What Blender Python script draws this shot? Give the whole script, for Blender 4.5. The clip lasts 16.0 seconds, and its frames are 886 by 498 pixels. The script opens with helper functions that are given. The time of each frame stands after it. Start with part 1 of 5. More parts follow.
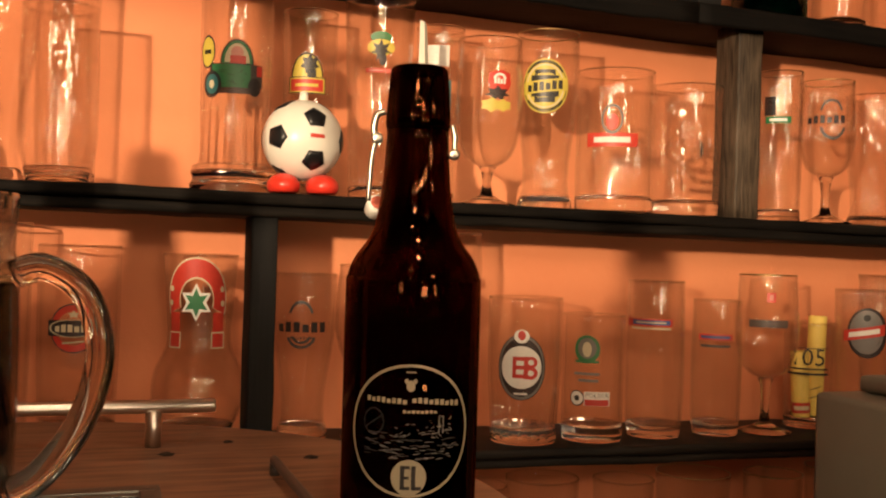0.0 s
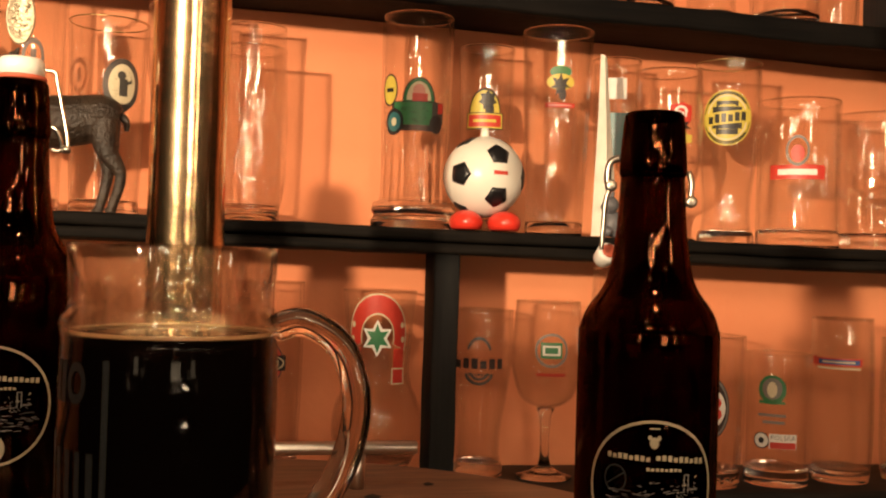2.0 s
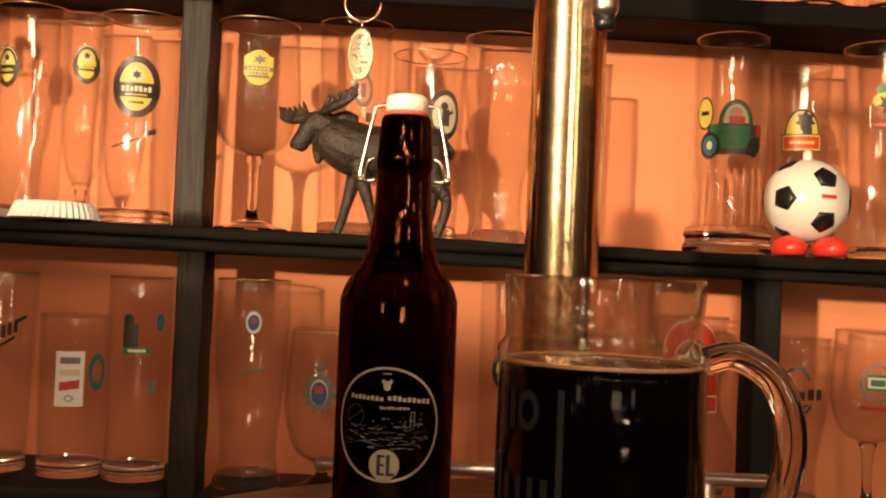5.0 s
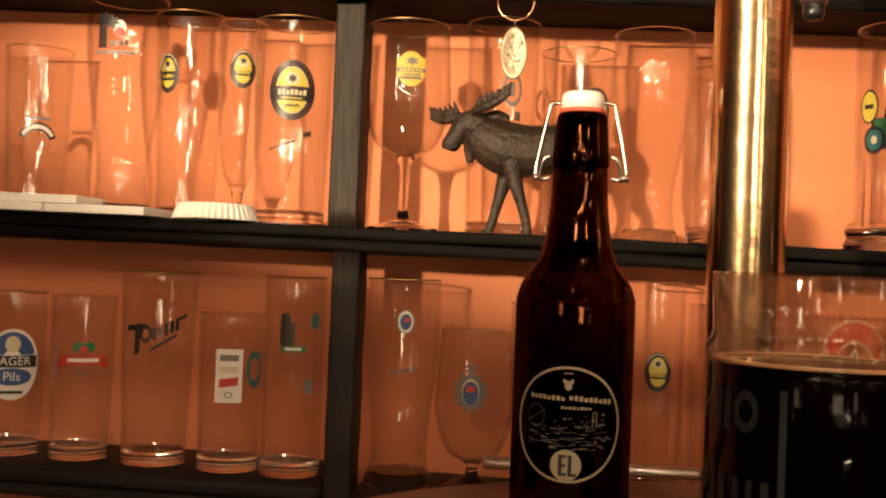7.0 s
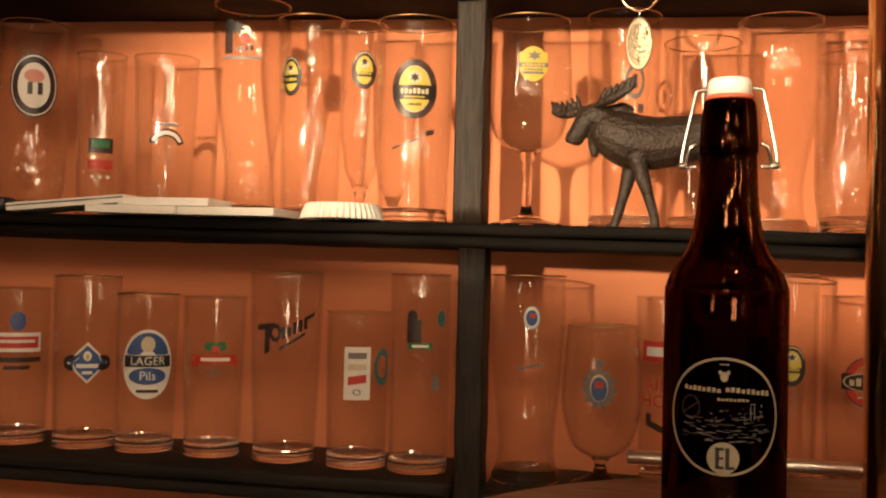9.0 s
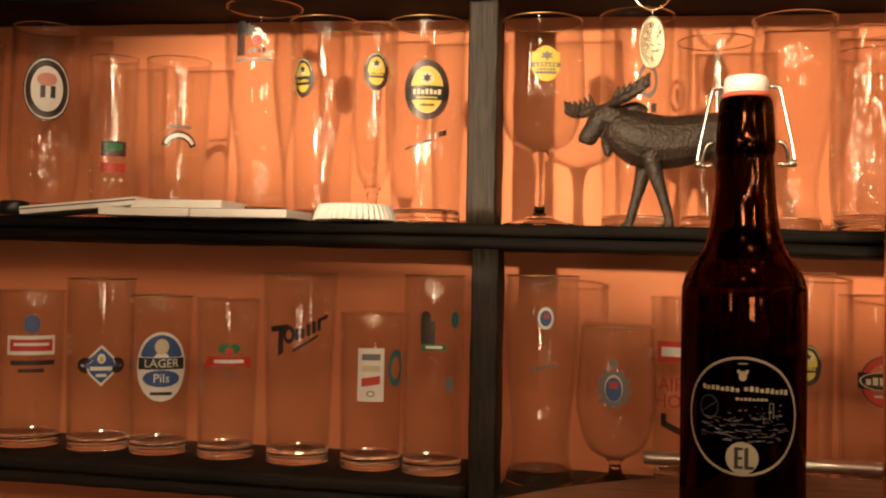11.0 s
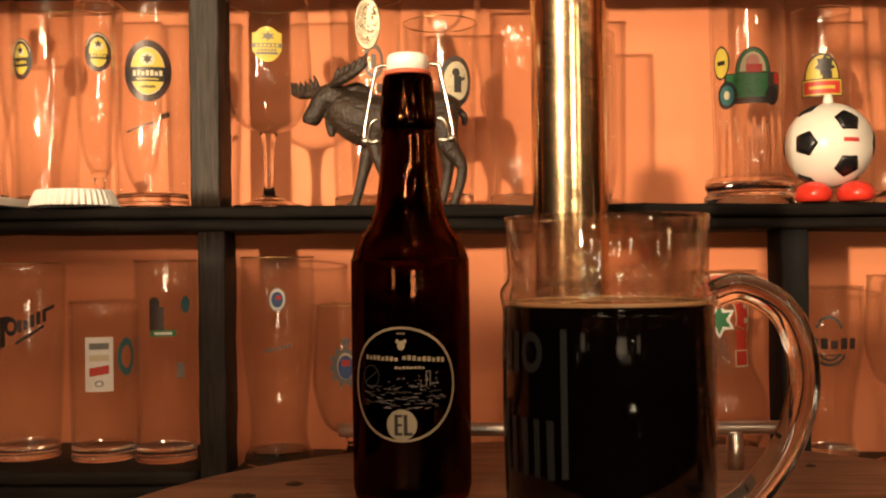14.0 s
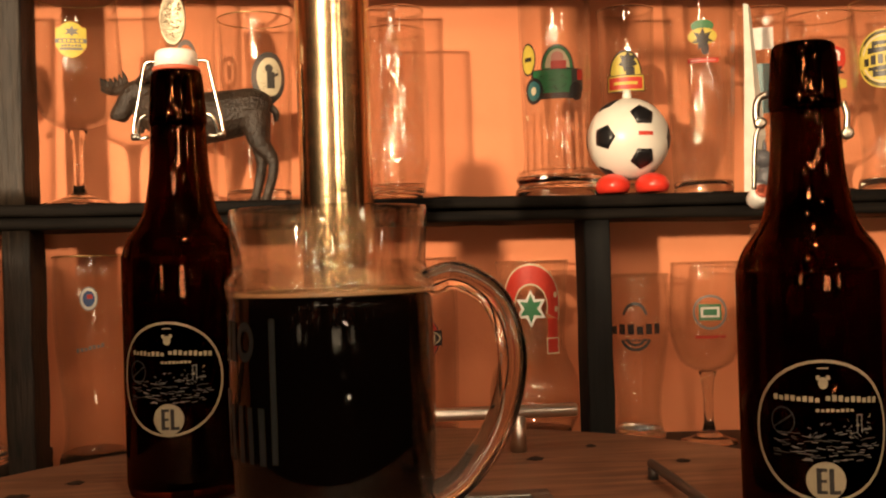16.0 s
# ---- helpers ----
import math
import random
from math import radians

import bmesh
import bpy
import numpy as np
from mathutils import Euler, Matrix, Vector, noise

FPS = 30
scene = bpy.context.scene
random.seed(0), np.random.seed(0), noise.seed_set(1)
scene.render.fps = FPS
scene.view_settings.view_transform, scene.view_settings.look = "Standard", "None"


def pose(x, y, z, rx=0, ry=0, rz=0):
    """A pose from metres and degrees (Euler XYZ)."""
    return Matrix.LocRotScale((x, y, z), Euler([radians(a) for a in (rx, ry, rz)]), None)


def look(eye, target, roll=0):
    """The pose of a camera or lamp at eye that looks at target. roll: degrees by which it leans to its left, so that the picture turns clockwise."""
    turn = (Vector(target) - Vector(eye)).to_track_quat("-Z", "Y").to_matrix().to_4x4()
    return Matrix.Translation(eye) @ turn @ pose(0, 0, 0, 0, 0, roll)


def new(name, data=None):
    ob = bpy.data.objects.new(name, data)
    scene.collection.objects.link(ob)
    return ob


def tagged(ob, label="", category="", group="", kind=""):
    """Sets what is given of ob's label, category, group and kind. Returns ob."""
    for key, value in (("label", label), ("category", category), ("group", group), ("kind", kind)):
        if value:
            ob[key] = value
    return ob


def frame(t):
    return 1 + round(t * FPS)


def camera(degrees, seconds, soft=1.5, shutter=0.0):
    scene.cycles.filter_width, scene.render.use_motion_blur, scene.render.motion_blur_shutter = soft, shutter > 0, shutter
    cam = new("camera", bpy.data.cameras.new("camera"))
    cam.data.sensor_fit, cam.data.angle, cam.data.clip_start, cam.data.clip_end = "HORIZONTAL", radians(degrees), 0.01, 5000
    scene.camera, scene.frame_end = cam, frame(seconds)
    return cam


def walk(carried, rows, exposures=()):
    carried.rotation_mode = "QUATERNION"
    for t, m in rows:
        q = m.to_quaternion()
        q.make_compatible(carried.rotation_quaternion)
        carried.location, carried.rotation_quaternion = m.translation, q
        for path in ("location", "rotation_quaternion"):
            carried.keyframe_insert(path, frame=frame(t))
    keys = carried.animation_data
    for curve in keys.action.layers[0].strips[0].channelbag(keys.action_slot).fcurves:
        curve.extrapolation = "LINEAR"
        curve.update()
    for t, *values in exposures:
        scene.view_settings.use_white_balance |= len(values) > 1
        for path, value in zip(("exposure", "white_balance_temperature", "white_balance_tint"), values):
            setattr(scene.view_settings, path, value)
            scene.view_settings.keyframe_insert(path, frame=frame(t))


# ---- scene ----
cam = camera(47.1, 16.0, 2.1)
METRES, EYE, TILT, LEAN, TURN = 0.43, 1.10, -0.1, -1.67, -19.0
ROWS = [
    (0.0, 0.0, 0.0, 0.0, 0.0, 0.0, -0.0),
    (0.5, -0.0352, -0.0043, 0.007, 1.31, 0.33, 0.24),
    (1.0, -0.076, 0.0007, 0.0155, 2.98, 0.52, 0.11),
    (1.5, -0.1058, 0.0082, 0.0244, 4.75, 0.84, 0.15),
    (2.0, -0.1417, 0.0136, 0.0349, 6.63, 1.18, -0.14),
    (2.5, -0.177, 0.0082, 0.0375, 8.79, 1.42, -0.0),
    (3.0, -0.2191, -0.0107, 0.043, 11.26, 1.61, -0.08),
    (3.5, -0.2635, -0.0196, 0.0474, 13.44, 1.91, 0.29),
    (4.0, -0.2968, -0.0316, 0.0506, 15.31, 2.11, -0.24),
    (6.5, -0.4265, -0.0675, 0.041, 23.18, 2.07, -0.68),
    (7.0, -0.4501, -0.0781, 0.0426, 24.56, 2.1, -0.84),
    (7.5, -0.4706, -0.0846, 0.0366, 25.87, 1.95, -0.58),
    (8.0, -0.4922, -0.096, 0.0347, 27.52, 2.11, -0.29),
    (8.5, -0.5163, -0.1103, 0.0318, 29.0, 2.1, -0.24),
    (11.0, -0.5353, -0.1138, 0.0284, 30.02, 2.25, 0.34),
    (11.5, -0.5208, -0.1082, 0.0228, 29.26, 2.2, 0.42),
    (12.0, -0.484, -0.0926, 0.0256, 27.58, 2.26, 0.8),
    (12.5, -0.4525, -0.0762, 0.0217, 25.89, 1.98, 1.06),
    (13.0, -0.4127, -0.0533, 0.0173, 24.22, 1.69, 1.59),
    (13.5, -0.3732, -0.0381, 0.0126, 22.79, 1.44, 1.96),
    (14.0, -0.3172, -0.0218, 0.009, 20.96, 1.29, 2.28),
    (14.5, -0.262, -0.0046, 0.0052, 19.47, 1.02, 2.36),
    (15.0, -0.2116, 0.0157, 0.0027, 17.7, 0.84, 2.72),
    (15.5, -0.1749, 0.0127, 0.0023, 16.0, 0.88, 3.03),
    (16.0, -0.1393, 0.007, -0.005, 15.12, 0.79, 3.36),
]
walk(cam, [(t, pose(0, 0, EYE, TILT, LEAN, TURN) @ pose(METRES * x, METRES * y, METRES * z, 90 + pitch, roll, yaw)) for t, x, y, z, yaw, pitch, roll in ROWS])

# ---- light ----
world = bpy.data.worlds.new("room_dusk")
scene.world = world
world.use_nodes = True
world.node_tree.nodes["Background"].inputs[0].default_value = (1.0, 0.6, 0.32, 1)
world.node_tree.nodes["Background"].inputs[1].default_value = 0.02
scene.cycles.transparent_max_bounces = 48


def bulb(name, at, watts, size, colour):
    lamp = bpy.data.lights.new(name, "POINT")
    lamp.energy, lamp.shadow_soft_size, lamp.color = watts, size, colour
    ob = new(name, lamp)
    ob.location = at
    return ob


WARM = (1.0, 0.74, 0.475)
def strip(name, at, watts, wide, high):
    """A lamp with a long, low glowing front that faces the shelves."""
    lamp = bpy.data.lights.new(name, "AREA")
    lamp.shape, lamp.size, lamp.size_y, lamp.energy, lamp.color = "RECTANGLE", wide, high, watts, WARM
    ob = new(name, lamp)
    ob.matrix_world = look(at, (0.35, 1.0, 1.20))
    return ob


# lamps over the tables behind the camera, and single ones about the bar
for x, z, watts, high in ((-0.50, 1.80, 4.2, 0.08), (0.14, 1.60, 2.8, 0.06)):
    strip("table_lamp", (x, -1.15, z), watts, 0.20, high)
# a chandelier of three small bulbs
for x, z in ((-0.40, 1.62), (-0.27, 1.66), (-0.14, 1.62)):
    bulb("chandelier_bulb", (x, -1.15, z), 5.2, 0.028, WARM)
# unseen overhead fill, added to brighten the barrel lid and shelf tops
bulb("overhead_fill", (0.1, -0.1, 2.2), 17, 0.05, WARM)
for at in ((-0.9, -1.5, 1.85), (0.25, -1.5, 1.66), (1.15, -0.7, 1.55), (1.02, -0.8, 1.42), (-0.35, -0.55, 1.95), (0.65, -0.9, 1.74), (0.55, -1.0, 1.50)):
    strip("bar_lamp", at, 1.0, 0.14, 0.06)
# two small unseen lamps before the low wall, for the mug's pair of glints
for at, watts, wide, high in (((0.33, -0.71, 0.86), 0.04, 0.05, 0.010), ((0.25, -0.71, 0.86), 0.03, 0.03, 0.008)):
    strip("low_lamp", at, watts, wide, high)
# wide shaded lamps at the height of the eye, across the room
for at, watts, wide, high in (((0.20, -1.60, 1.07), 3.4, 0.36, 0.13), ((0.85, -1.50, 1.08), 0.8, 0.16, 0.13), ((-1.30, -1.40, 1.10), 1.0, 0.18, 0.13)):
    strip("shaded_lamp", at, watts, wide, high)
# unseen fill bulbs added along the walls across the room, to light it
for at in ((-2.2, -2.87, 1.5), (-1.5, -2.87, 1.62), (-0.95, -2.87, 1.5), (0.3, -2.87, 1.55), (1.1, -2.87, 1.6), (2.86, -0.9, 1.5), (2.86, -1.9, 1.55)):
    bulb("room_fill_bulb", at, 2.6, 0.05, WARM)
# unseen key spot, its wide, low beam added to brighten the upper bay
spot = bpy.data.lights.new("added_key_spot", "SPOT")
spot.energy, spot.shadow_soft_size, spot.color, spot.spot_size, spot.spot_blend = 240, 0.03, WARM, radians(16.5), 0.6
spot_ob = new("added_key_spot", spot)
spot_ob.matrix_world = look((-0.95, -0.80, 1.345), (0.25, 1.10, 1.303)) @ Matrix.Diagonal((4.1, 1.0, 1.0, 1.0))


# ---- materials ----
def nodes_of(name):
    m = bpy.data.materials.new(name)
    m.use_nodes = True
    return m, m.node_tree.nodes, m.node_tree.links


def plain(name, colour, rough=0.5, metal=0.0, vary=0.12, scale=60.0, bump=0.0, coat=0.0):
    """A surface whose colour wavers at two scales."""
    m, n, l = nodes_of(name)
    b = n["Principled BSDF"]
    b.inputs["Roughness"].default_value, b.inputs["Metallic"].default_value = rough, metal
    b.inputs["Coat Weight"].default_value = coat
    tc = n.new("ShaderNodeTexCoord")
    a, c = n.new("ShaderNodeTexNoise"), n.new("ShaderNodeTexNoise")
    a.inputs["Scale"].default_value, c.inputs["Scale"].default_value = scale, scale * 0.13
    a.inputs["Detail"].default_value = 6
    add = n.new("ShaderNodeMath")
    l.new(tc.outputs["Object"], a.inputs["Vector"])
    l.new(tc.outputs["Object"], c.inputs["Vector"])
    l.new(a.outputs["Fac"], add.inputs[0])
    l.new(c.outputs["Fac"], add.inputs[1])
    ramp = n.new("ShaderNodeValToRGB")
    half = n.new("ShaderNodeMath")
    half.operation = "MULTIPLY"
    half.inputs[1].default_value = 0.5
    l.new(add.outputs[0], half.inputs[0])
    l.new(half.outputs[0], ramp.inputs[0])
    ramp.color_ramp.elements[0].position, ramp.color_ramp.elements[1].position = 0.3, 0.7
    ramp.color_ramp.elements[0].color = (*[v * (1 - vary) for v in colour], 1)
    ramp.color_ramp.elements[1].color = (*[min(1, v * (1 + vary)) for v in colour], 1)
    l.new(ramp.outputs[0], b.inputs["Base Color"])
    if bump:
        bp = n.new("ShaderNodeBump")
        bp.inputs["Strength"].default_value, bp.inputs["Distance"].default_value = bump, 0.002
        l.new(a.outputs["Fac"], bp.inputs["Height"])
        l.new(bp.outputs[0], b.inputs["Normal"])
    return m


def wood(name, dark, light, stretch=(2.5, 55.0, 55.0), rough=0.55, bump=0.35, sheen=0.3):
    """Grain that runs along one axis of the object, with broad stains over it."""
    m, n, l = nodes_of(name)
    b = n["Principled BSDF"]
    b.inputs["Specular IOR Level"].default_value = sheen
    tc, mp = n.new("ShaderNodeTexCoord"), n.new("ShaderNodeMapping")
    mp.inputs["Scale"].default_value = stretch
    grain, stain = n.new("ShaderNodeTexNoise"), n.new("ShaderNodeTexNoise")
    grain.inputs["Scale"].default_value, grain.inputs["Detail"].default_value, grain.inputs["Distortion"].default_value = 4.0, 9, 0.6
    stain.inputs["Scale"].default_value, stain.inputs["Detail"].default_value = 9.0, 4
    l.new(tc.outputs["Object"], mp.inputs["Vector"])
    l.new(mp.outputs[0], grain.inputs["Vector"])
    l.new(tc.outputs["Object"], stain.inputs["Vector"])
    mul = n.new("ShaderNodeMath")
    mul.operation = "MULTIPLY_ADD"
    mul.inputs[1].default_value = 0.45
    l.new(stain.outputs["Fac"], mul.inputs[0])
    sc = n.new("ShaderNodeMath")
    sc.operation = "MULTIPLY"
    sc.inputs[1].default_value = 0.6
    l.new(grain.outputs["Fac"], sc.inputs[0])
    l.new(sc.outputs[0], mul.inputs[2])
    ramp = n.new("ShaderNodeValToRGB")
    ramp.color_ramp.elements[0].position, ramp.color_ramp.elements[1].position = 0.38, 0.68
    ramp.color_ramp.elements[0].color, ramp.color_ramp.elements[1].color = (*dark, 1), (*light, 1)
    l.new(mul.outputs[0], ramp.inputs[0])
    l.new(ramp.outputs[0], b.inputs["Base Color"])
    rr = n.new("ShaderNodeMapRange")
    rr.inputs["To Min"].default_value, rr.inputs["To Max"].default_value = rough + 0.15, rough - 0.12
    l.new(stain.outputs["Fac"], rr.inputs["Value"])
    l.new(rr.outputs[0], b.inputs["Roughness"])
    bp = n.new("ShaderNodeBump")
    bp.inputs["Strength"].default_value, bp.inputs["Distance"].default_value = bump, 0.0015
    l.new(grain.outputs["Fac"], bp.inputs["Height"])
    l.new(bp.outputs[0], b.inputs["Normal"])
    return m


def wall_paint():
    m, n, l = nodes_of("orange_wall_paint")
    b = n["Principled BSDF"]
    b.inputs["Roughness"].default_value = 0.75
    tc = n.new("ShaderNodeTexCoord")
    big, fine = n.new("ShaderNodeTexNoise"), n.new("ShaderNodeTexNoise")
    big.inputs["Scale"].default_value, big.inputs["Detail"].default_value = 3.5, 5
    fine.inputs["Scale"].default_value, fine.inputs["Detail"].default_value = 90, 6
    l.new(tc.outputs["Object"], big.inputs["Vector"])
    l.new(tc.outputs["Object"], fine.inputs["Vector"])
    ramp = n.new("ShaderNodeValToRGB")
    ramp.color_ramp.elements[0].position, ramp.color_ramp.elements[1].position = 0.35, 0.65
    ramp.color_ramp.elements[0].color, ramp.color_ramp.elements[1].color = (0.71, 0.228, 0.098, 1), (0.80, 0.296, 0.135, 1)
    l.new(big.outputs["Fac"], ramp.inputs[0])
    l.new(ramp.outputs[0], b.inputs["Base Color"])
    bp = n.new("ShaderNodeBump")
    bp.inputs["Strength"].default_value, bp.inputs["Distance"].default_value = 0.25, 0.002
    l.new(fine.outputs["Fac"], bp.inputs["Height"])
    l.new(bp.outputs[0], b.inputs["Normal"])
    return m


def thin_glass(name, tint, gloss_rough=0.012, bendy=0.03, edge=0.6, wavy=0.12):
    """A clear wall of blown glass: light passes nearly straight, the surface mirrors more towards its edges and wavers a little."""
    m, n, l = nodes_of(name)
    n.remove(n["Principled BSDF"])
    out = n["Material Output"]
    tr, gl, mx, lw = n.new("ShaderNodeBsdfTransparent"), n.new("ShaderNodeBsdfGlossy"), n.new("ShaderNodeMixShader"), n.new("ShaderNodeLayerWeight")
    pw, fr = n.new("ShaderNodeMath"), n.new("ShaderNodeMath")
    pw.operation, fr.operation = "POWER", "MULTIPLY_ADD"
    pw.inputs[1].default_value, fr.inputs[1].default_value, fr.inputs[2].default_value = 4.0, edge, 0.04
    lw.inputs[0].default_value = 0.5
    l.new(lw.outputs["Facing"], pw.inputs[0])
    l.new(pw.outputs[0], fr.inputs[0])
    tr.inputs[0].default_value = (*tint, 1)
    gl.inputs["Roughness"].default_value = gloss_rough
    tc, wave, bp = n.new("ShaderNodeTexCoord"), n.new("ShaderNodeTexNoise"), n.new("ShaderNodeBump")
    wave.inputs["Scale"].default_value, wave.inputs["Detail"].default_value = 45, 2
    bp.inputs["Strength"].default_value, bp.inputs["Distance"].default_value = wavy, 0.002
    l.new(tc.outputs["Object"], wave.inputs["Vector"])
    l.new(wave.outputs["Fac"], bp.inputs["Height"])
    l.new(bp.outputs[0], gl.inputs["Normal"])
    l.new(fr.outputs[0], mx.inputs[0])
    l.new(tr.outputs[0], mx.inputs[1])
    l.new(gl.outputs[0], mx.inputs[2])
    rf, both = n.new("ShaderNodeBsdfGlass"), n.new("ShaderNodeMixShader")
    rf.inputs["Color"].default_value, rf.inputs["IOR"].default_value = (*tint, 1), 1.48
    both.inputs[0].default_value = bendy
    l.new(mx.outputs[0], both.inputs[1])
    l.new(rf.outputs[0], both.inputs[2])
    l.new(both.outputs[0], out.inputs[0])
    return m


def ink(name, colour, rough):
    """Thin print on glass, which lets a little light through."""
    m = plain(name, colour, rough, 0, 0.1, 200)
    n, l = m.node_tree.nodes, m.node_tree.links
    tr, mx = n.new("ShaderNodeBsdfTransparent"), n.new("ShaderNodeMixShader")
    wear, lim = n.new("ShaderNodeTexNoise"), n.new("ShaderNodeMapRange")
    wear.inputs["Scale"].default_value, wear.inputs["Detail"].default_value = 330, 5
    lim.inputs["From Min"].default_value, lim.inputs["From Max"].default_value = 0.35, 0.6
    lim.inputs["To Min"].default_value, lim.inputs["To Max"].default_value = 0.80, 0.98
    l.new(wear.outputs["Fac"], lim.inputs["Value"])
    l.new(lim.outputs[0], mx.inputs[0])
    l.new(tr.outputs[0], mx.inputs[1])
    l.new(n["Principled BSDF"].outputs[0], mx.inputs[2])
    l.new(mx.outputs[0], n["Material Output"].inputs[0])
    return m


def solid_glass(name, tint, rough=0.0, ior=1.5):
    m, n, l = nodes_of(name)
    n.remove(n["Principled BSDF"])
    g = n.new("ShaderNodeBsdfGlass")
    g.inputs["Color"].default_value, g.inputs["Roughness"].default_value, g.inputs["IOR"].default_value = (*tint, 1), rough, ior
    l.new(g.outputs[0], n["Material Output"].inputs[0])
    return m


M_WALL = wall_paint()
M_SHELF = wood("black_stained_shelf_wood", (0.002, 0.0017, 0.0015), (0.0105, 0.008, 0.006), rough=0.72, sheen=0.1)
# a lighter, browner copy of the shelf wood for the lower boards
M_SHELF_LOW = wood("dark_brown_shelf_wood", (0.004, 0.003, 0.0022), (0.020, 0.0145, 0.010), rough=0.6, sheen=0.25)
# shelf wood at half the colour, darkening the too brightly lit front and underside
M_SHELF_UP = wood("darkened_black_shelf_wood", (0.0015, 0.0013, 0.0012), (0.0055, 0.0043, 0.0035), rough=0.72, sheen=0.1)
M_POST = wood("weathered_post_wood", (0.010, 0.007, 0.004), (0.11, 0.078, 0.052), (70.0, 70.0, 6.0), bump=0.8)
M_POST_BROWN = wood("dark_brown_post_wood", (0.005, 0.0035, 0.0022), (0.032, 0.021, 0.013), (70.0, 70.0, 6.0), bump=0.8)
M_POST_DARK = wood("black_post_wood", (0.003, 0.003, 0.003), (0.010, 0.009, 0.008), (55.0, 55.0, 2.5), 0.72)
M_LID = wood("oiled_barrel_wood", (0.10, 0.042, 0.024), (0.34, 0.17, 0.095), (3.0, 26.0, 26.0), 0.42, 0.25)
M_ROOM = plain("dim_plaster", (0.10, 0.05, 0.028), 0.8, 0, 0.2, 8, 0.2)
M_FLOOR = wood("floor_boards", (0.05, 0.03, 0.018), (0.16, 0.09, 0.05), (2.0, 12.0, 12.0))
M_GLASS = thin_glass("clear_drinking_glass", (0.988, 0.984, 0.977), 0.010, 0.025, 0.9, 0.03)
M_MUG = thin_glass("thick_mug_glass", (0.97, 0.96, 0.94), 0.015, 0.18, 0.9, 0.02)
M_BASE = solid_glass("thick_clear_glass", (0.97, 0.96, 0.94), 0.015)
M_BROWN = solid_glass("amber_bottle_glass", (0.30, 0.155, 0.09), 0.02, 1.6)
M_LIP = solid_glass("dark_amber_lip_glass", (0.16, 0.07, 0.035), 0.04, 1.85)
M_BEER = plain("stout_beer", (0.002, 0.0012, 0.001), 0.05, 0, 0.3, 30)
M_BEER.node_tree.nodes["Principled BSDF"].inputs["Specular IOR Level"].default_value = 0.06
M_BEER_TOP = plain("beer_surface", (0.012, 0.005, 0.002), 0.04, 0, 0.3, 60, 0.02)
# foam colour lightened to paint the bright highlight along the beer's edge
M_FOAM_GLINT = plain("beer_edge_highlight", (0.45, 0.25, 0.12), 0.2, 0, 0.3, 120)
M_BRASS = plain("polished_brass", (0.93, 0.66, 0.38), 0.17, 1.0, 0.10, 18, 0.5)
M_STEEL = plain("brushed_steel", (0.74, 0.70, 0.63), 0.30, 1.0, 0.08, 90, 0.05)
M_GRID = plain("dull_grid_steel", (0.13, 0.13, 0.125), 0.4, 0.8, 0.2, 60)
M_WIRE = plain("steel_wire", (0.60, 0.56, 0.48), 0.25, 1.0, 0.1, 90)
M_CLASP = plain("tarnished_steel_wire", (0.30, 0.27, 0.23), 0.28, 1.0, 0.25, 120, 0.1)
M_GOLD = plain("gilt_rim", (0.72, 0.46, 0.20), 0.4, 1.0, 0.2, 90)
M_WHITE = plain("white_ceramic", (0.82, 0.80, 0.74), 0.28, 0, 0.04, 40, 0, 0.4)
M_BALL = plain("white_plastic", (0.74, 0.71, 0.63), 0.32, 0, 0.03, 40)
M_BLACK = plain("black_plastic", (0.008, 0.008, 0.009), 0.35, 0, 0.2, 40)
M_RED = plain("red_plastic", (0.62, 0.035, 0.02), 0.3, 0, 0.1, 40)
M_GASKET = plain("red_rubber", (0.50, 0.10, 0.05), 0.6, 0, 0.1, 80)
M_PAPER = plain("white_card", (0.87, 0.85, 0.79), 0.8, 0, 0.05, 60, 0.1)
M_MEDAL = plain("pale_cast_metal", (0.42, 0.35, 0.24), 0.38, 0.6, 0.2, 300, 0.5)
M_TOY = plain("painted_resin", (0.030, 0.019, 0.012), 0.45, 0, 0.7, 330, 1.0)
M_TOY_GREY = plain("grey_painted_resin", (0.10, 0.10, 0.11), 0.5, 0, 0.4, 160, 0.4)
M_PLASTIC = plain("frosted_grey_plastic", (0.20, 0.19, 0.15), 0.4, 0, 0.08, 30, 0.05)
M_TISSUE = plain("greyed_thin_paper", (0.72, 0.68, 0.58), 0.7, 0, 0.25, 50, 0.1)
M_YELLOW = plain("yellow_paper_tube", (0.80, 0.58, 0.13), 0.6, 0, 0.06, 60)
INK = {k: ink("ink_" + k, c, r) for k, c, r in (
    ("black", (0.012, 0.011, 0.012), 0.4), ("white", (0.78, 0.76, 0.70), 0.5), ("red", (0.52, 0.035, 0.02), 0.45),
    ("blue", (0.035, 0.09, 0.25), 0.45), ("green", (0.02, 0.17, 0.06), 0.45), ("yellow", (0.58, 0.46, 0.07), 0.45),
    ("grey", (0.17, 0.16, 0.15), 0.5), ("cream", (0.62, 0.54, 0.36), 0.5), ("label", (0.34, 0.29, 0.19), 0.5), ("dim", (0.006, 0.009, 0.009), 0.6), ("soft", (0.05, 0.045, 0.04), 0.5), ("teal", (0.03, 0.14, 0.15), 0.4),
    ("pink", (0.6, 0.25, 0.2), 0.5))}


INK["etched"] = solid_glass("raised_glass_relief", (0.97, 0.96, 0.93), 0.08)


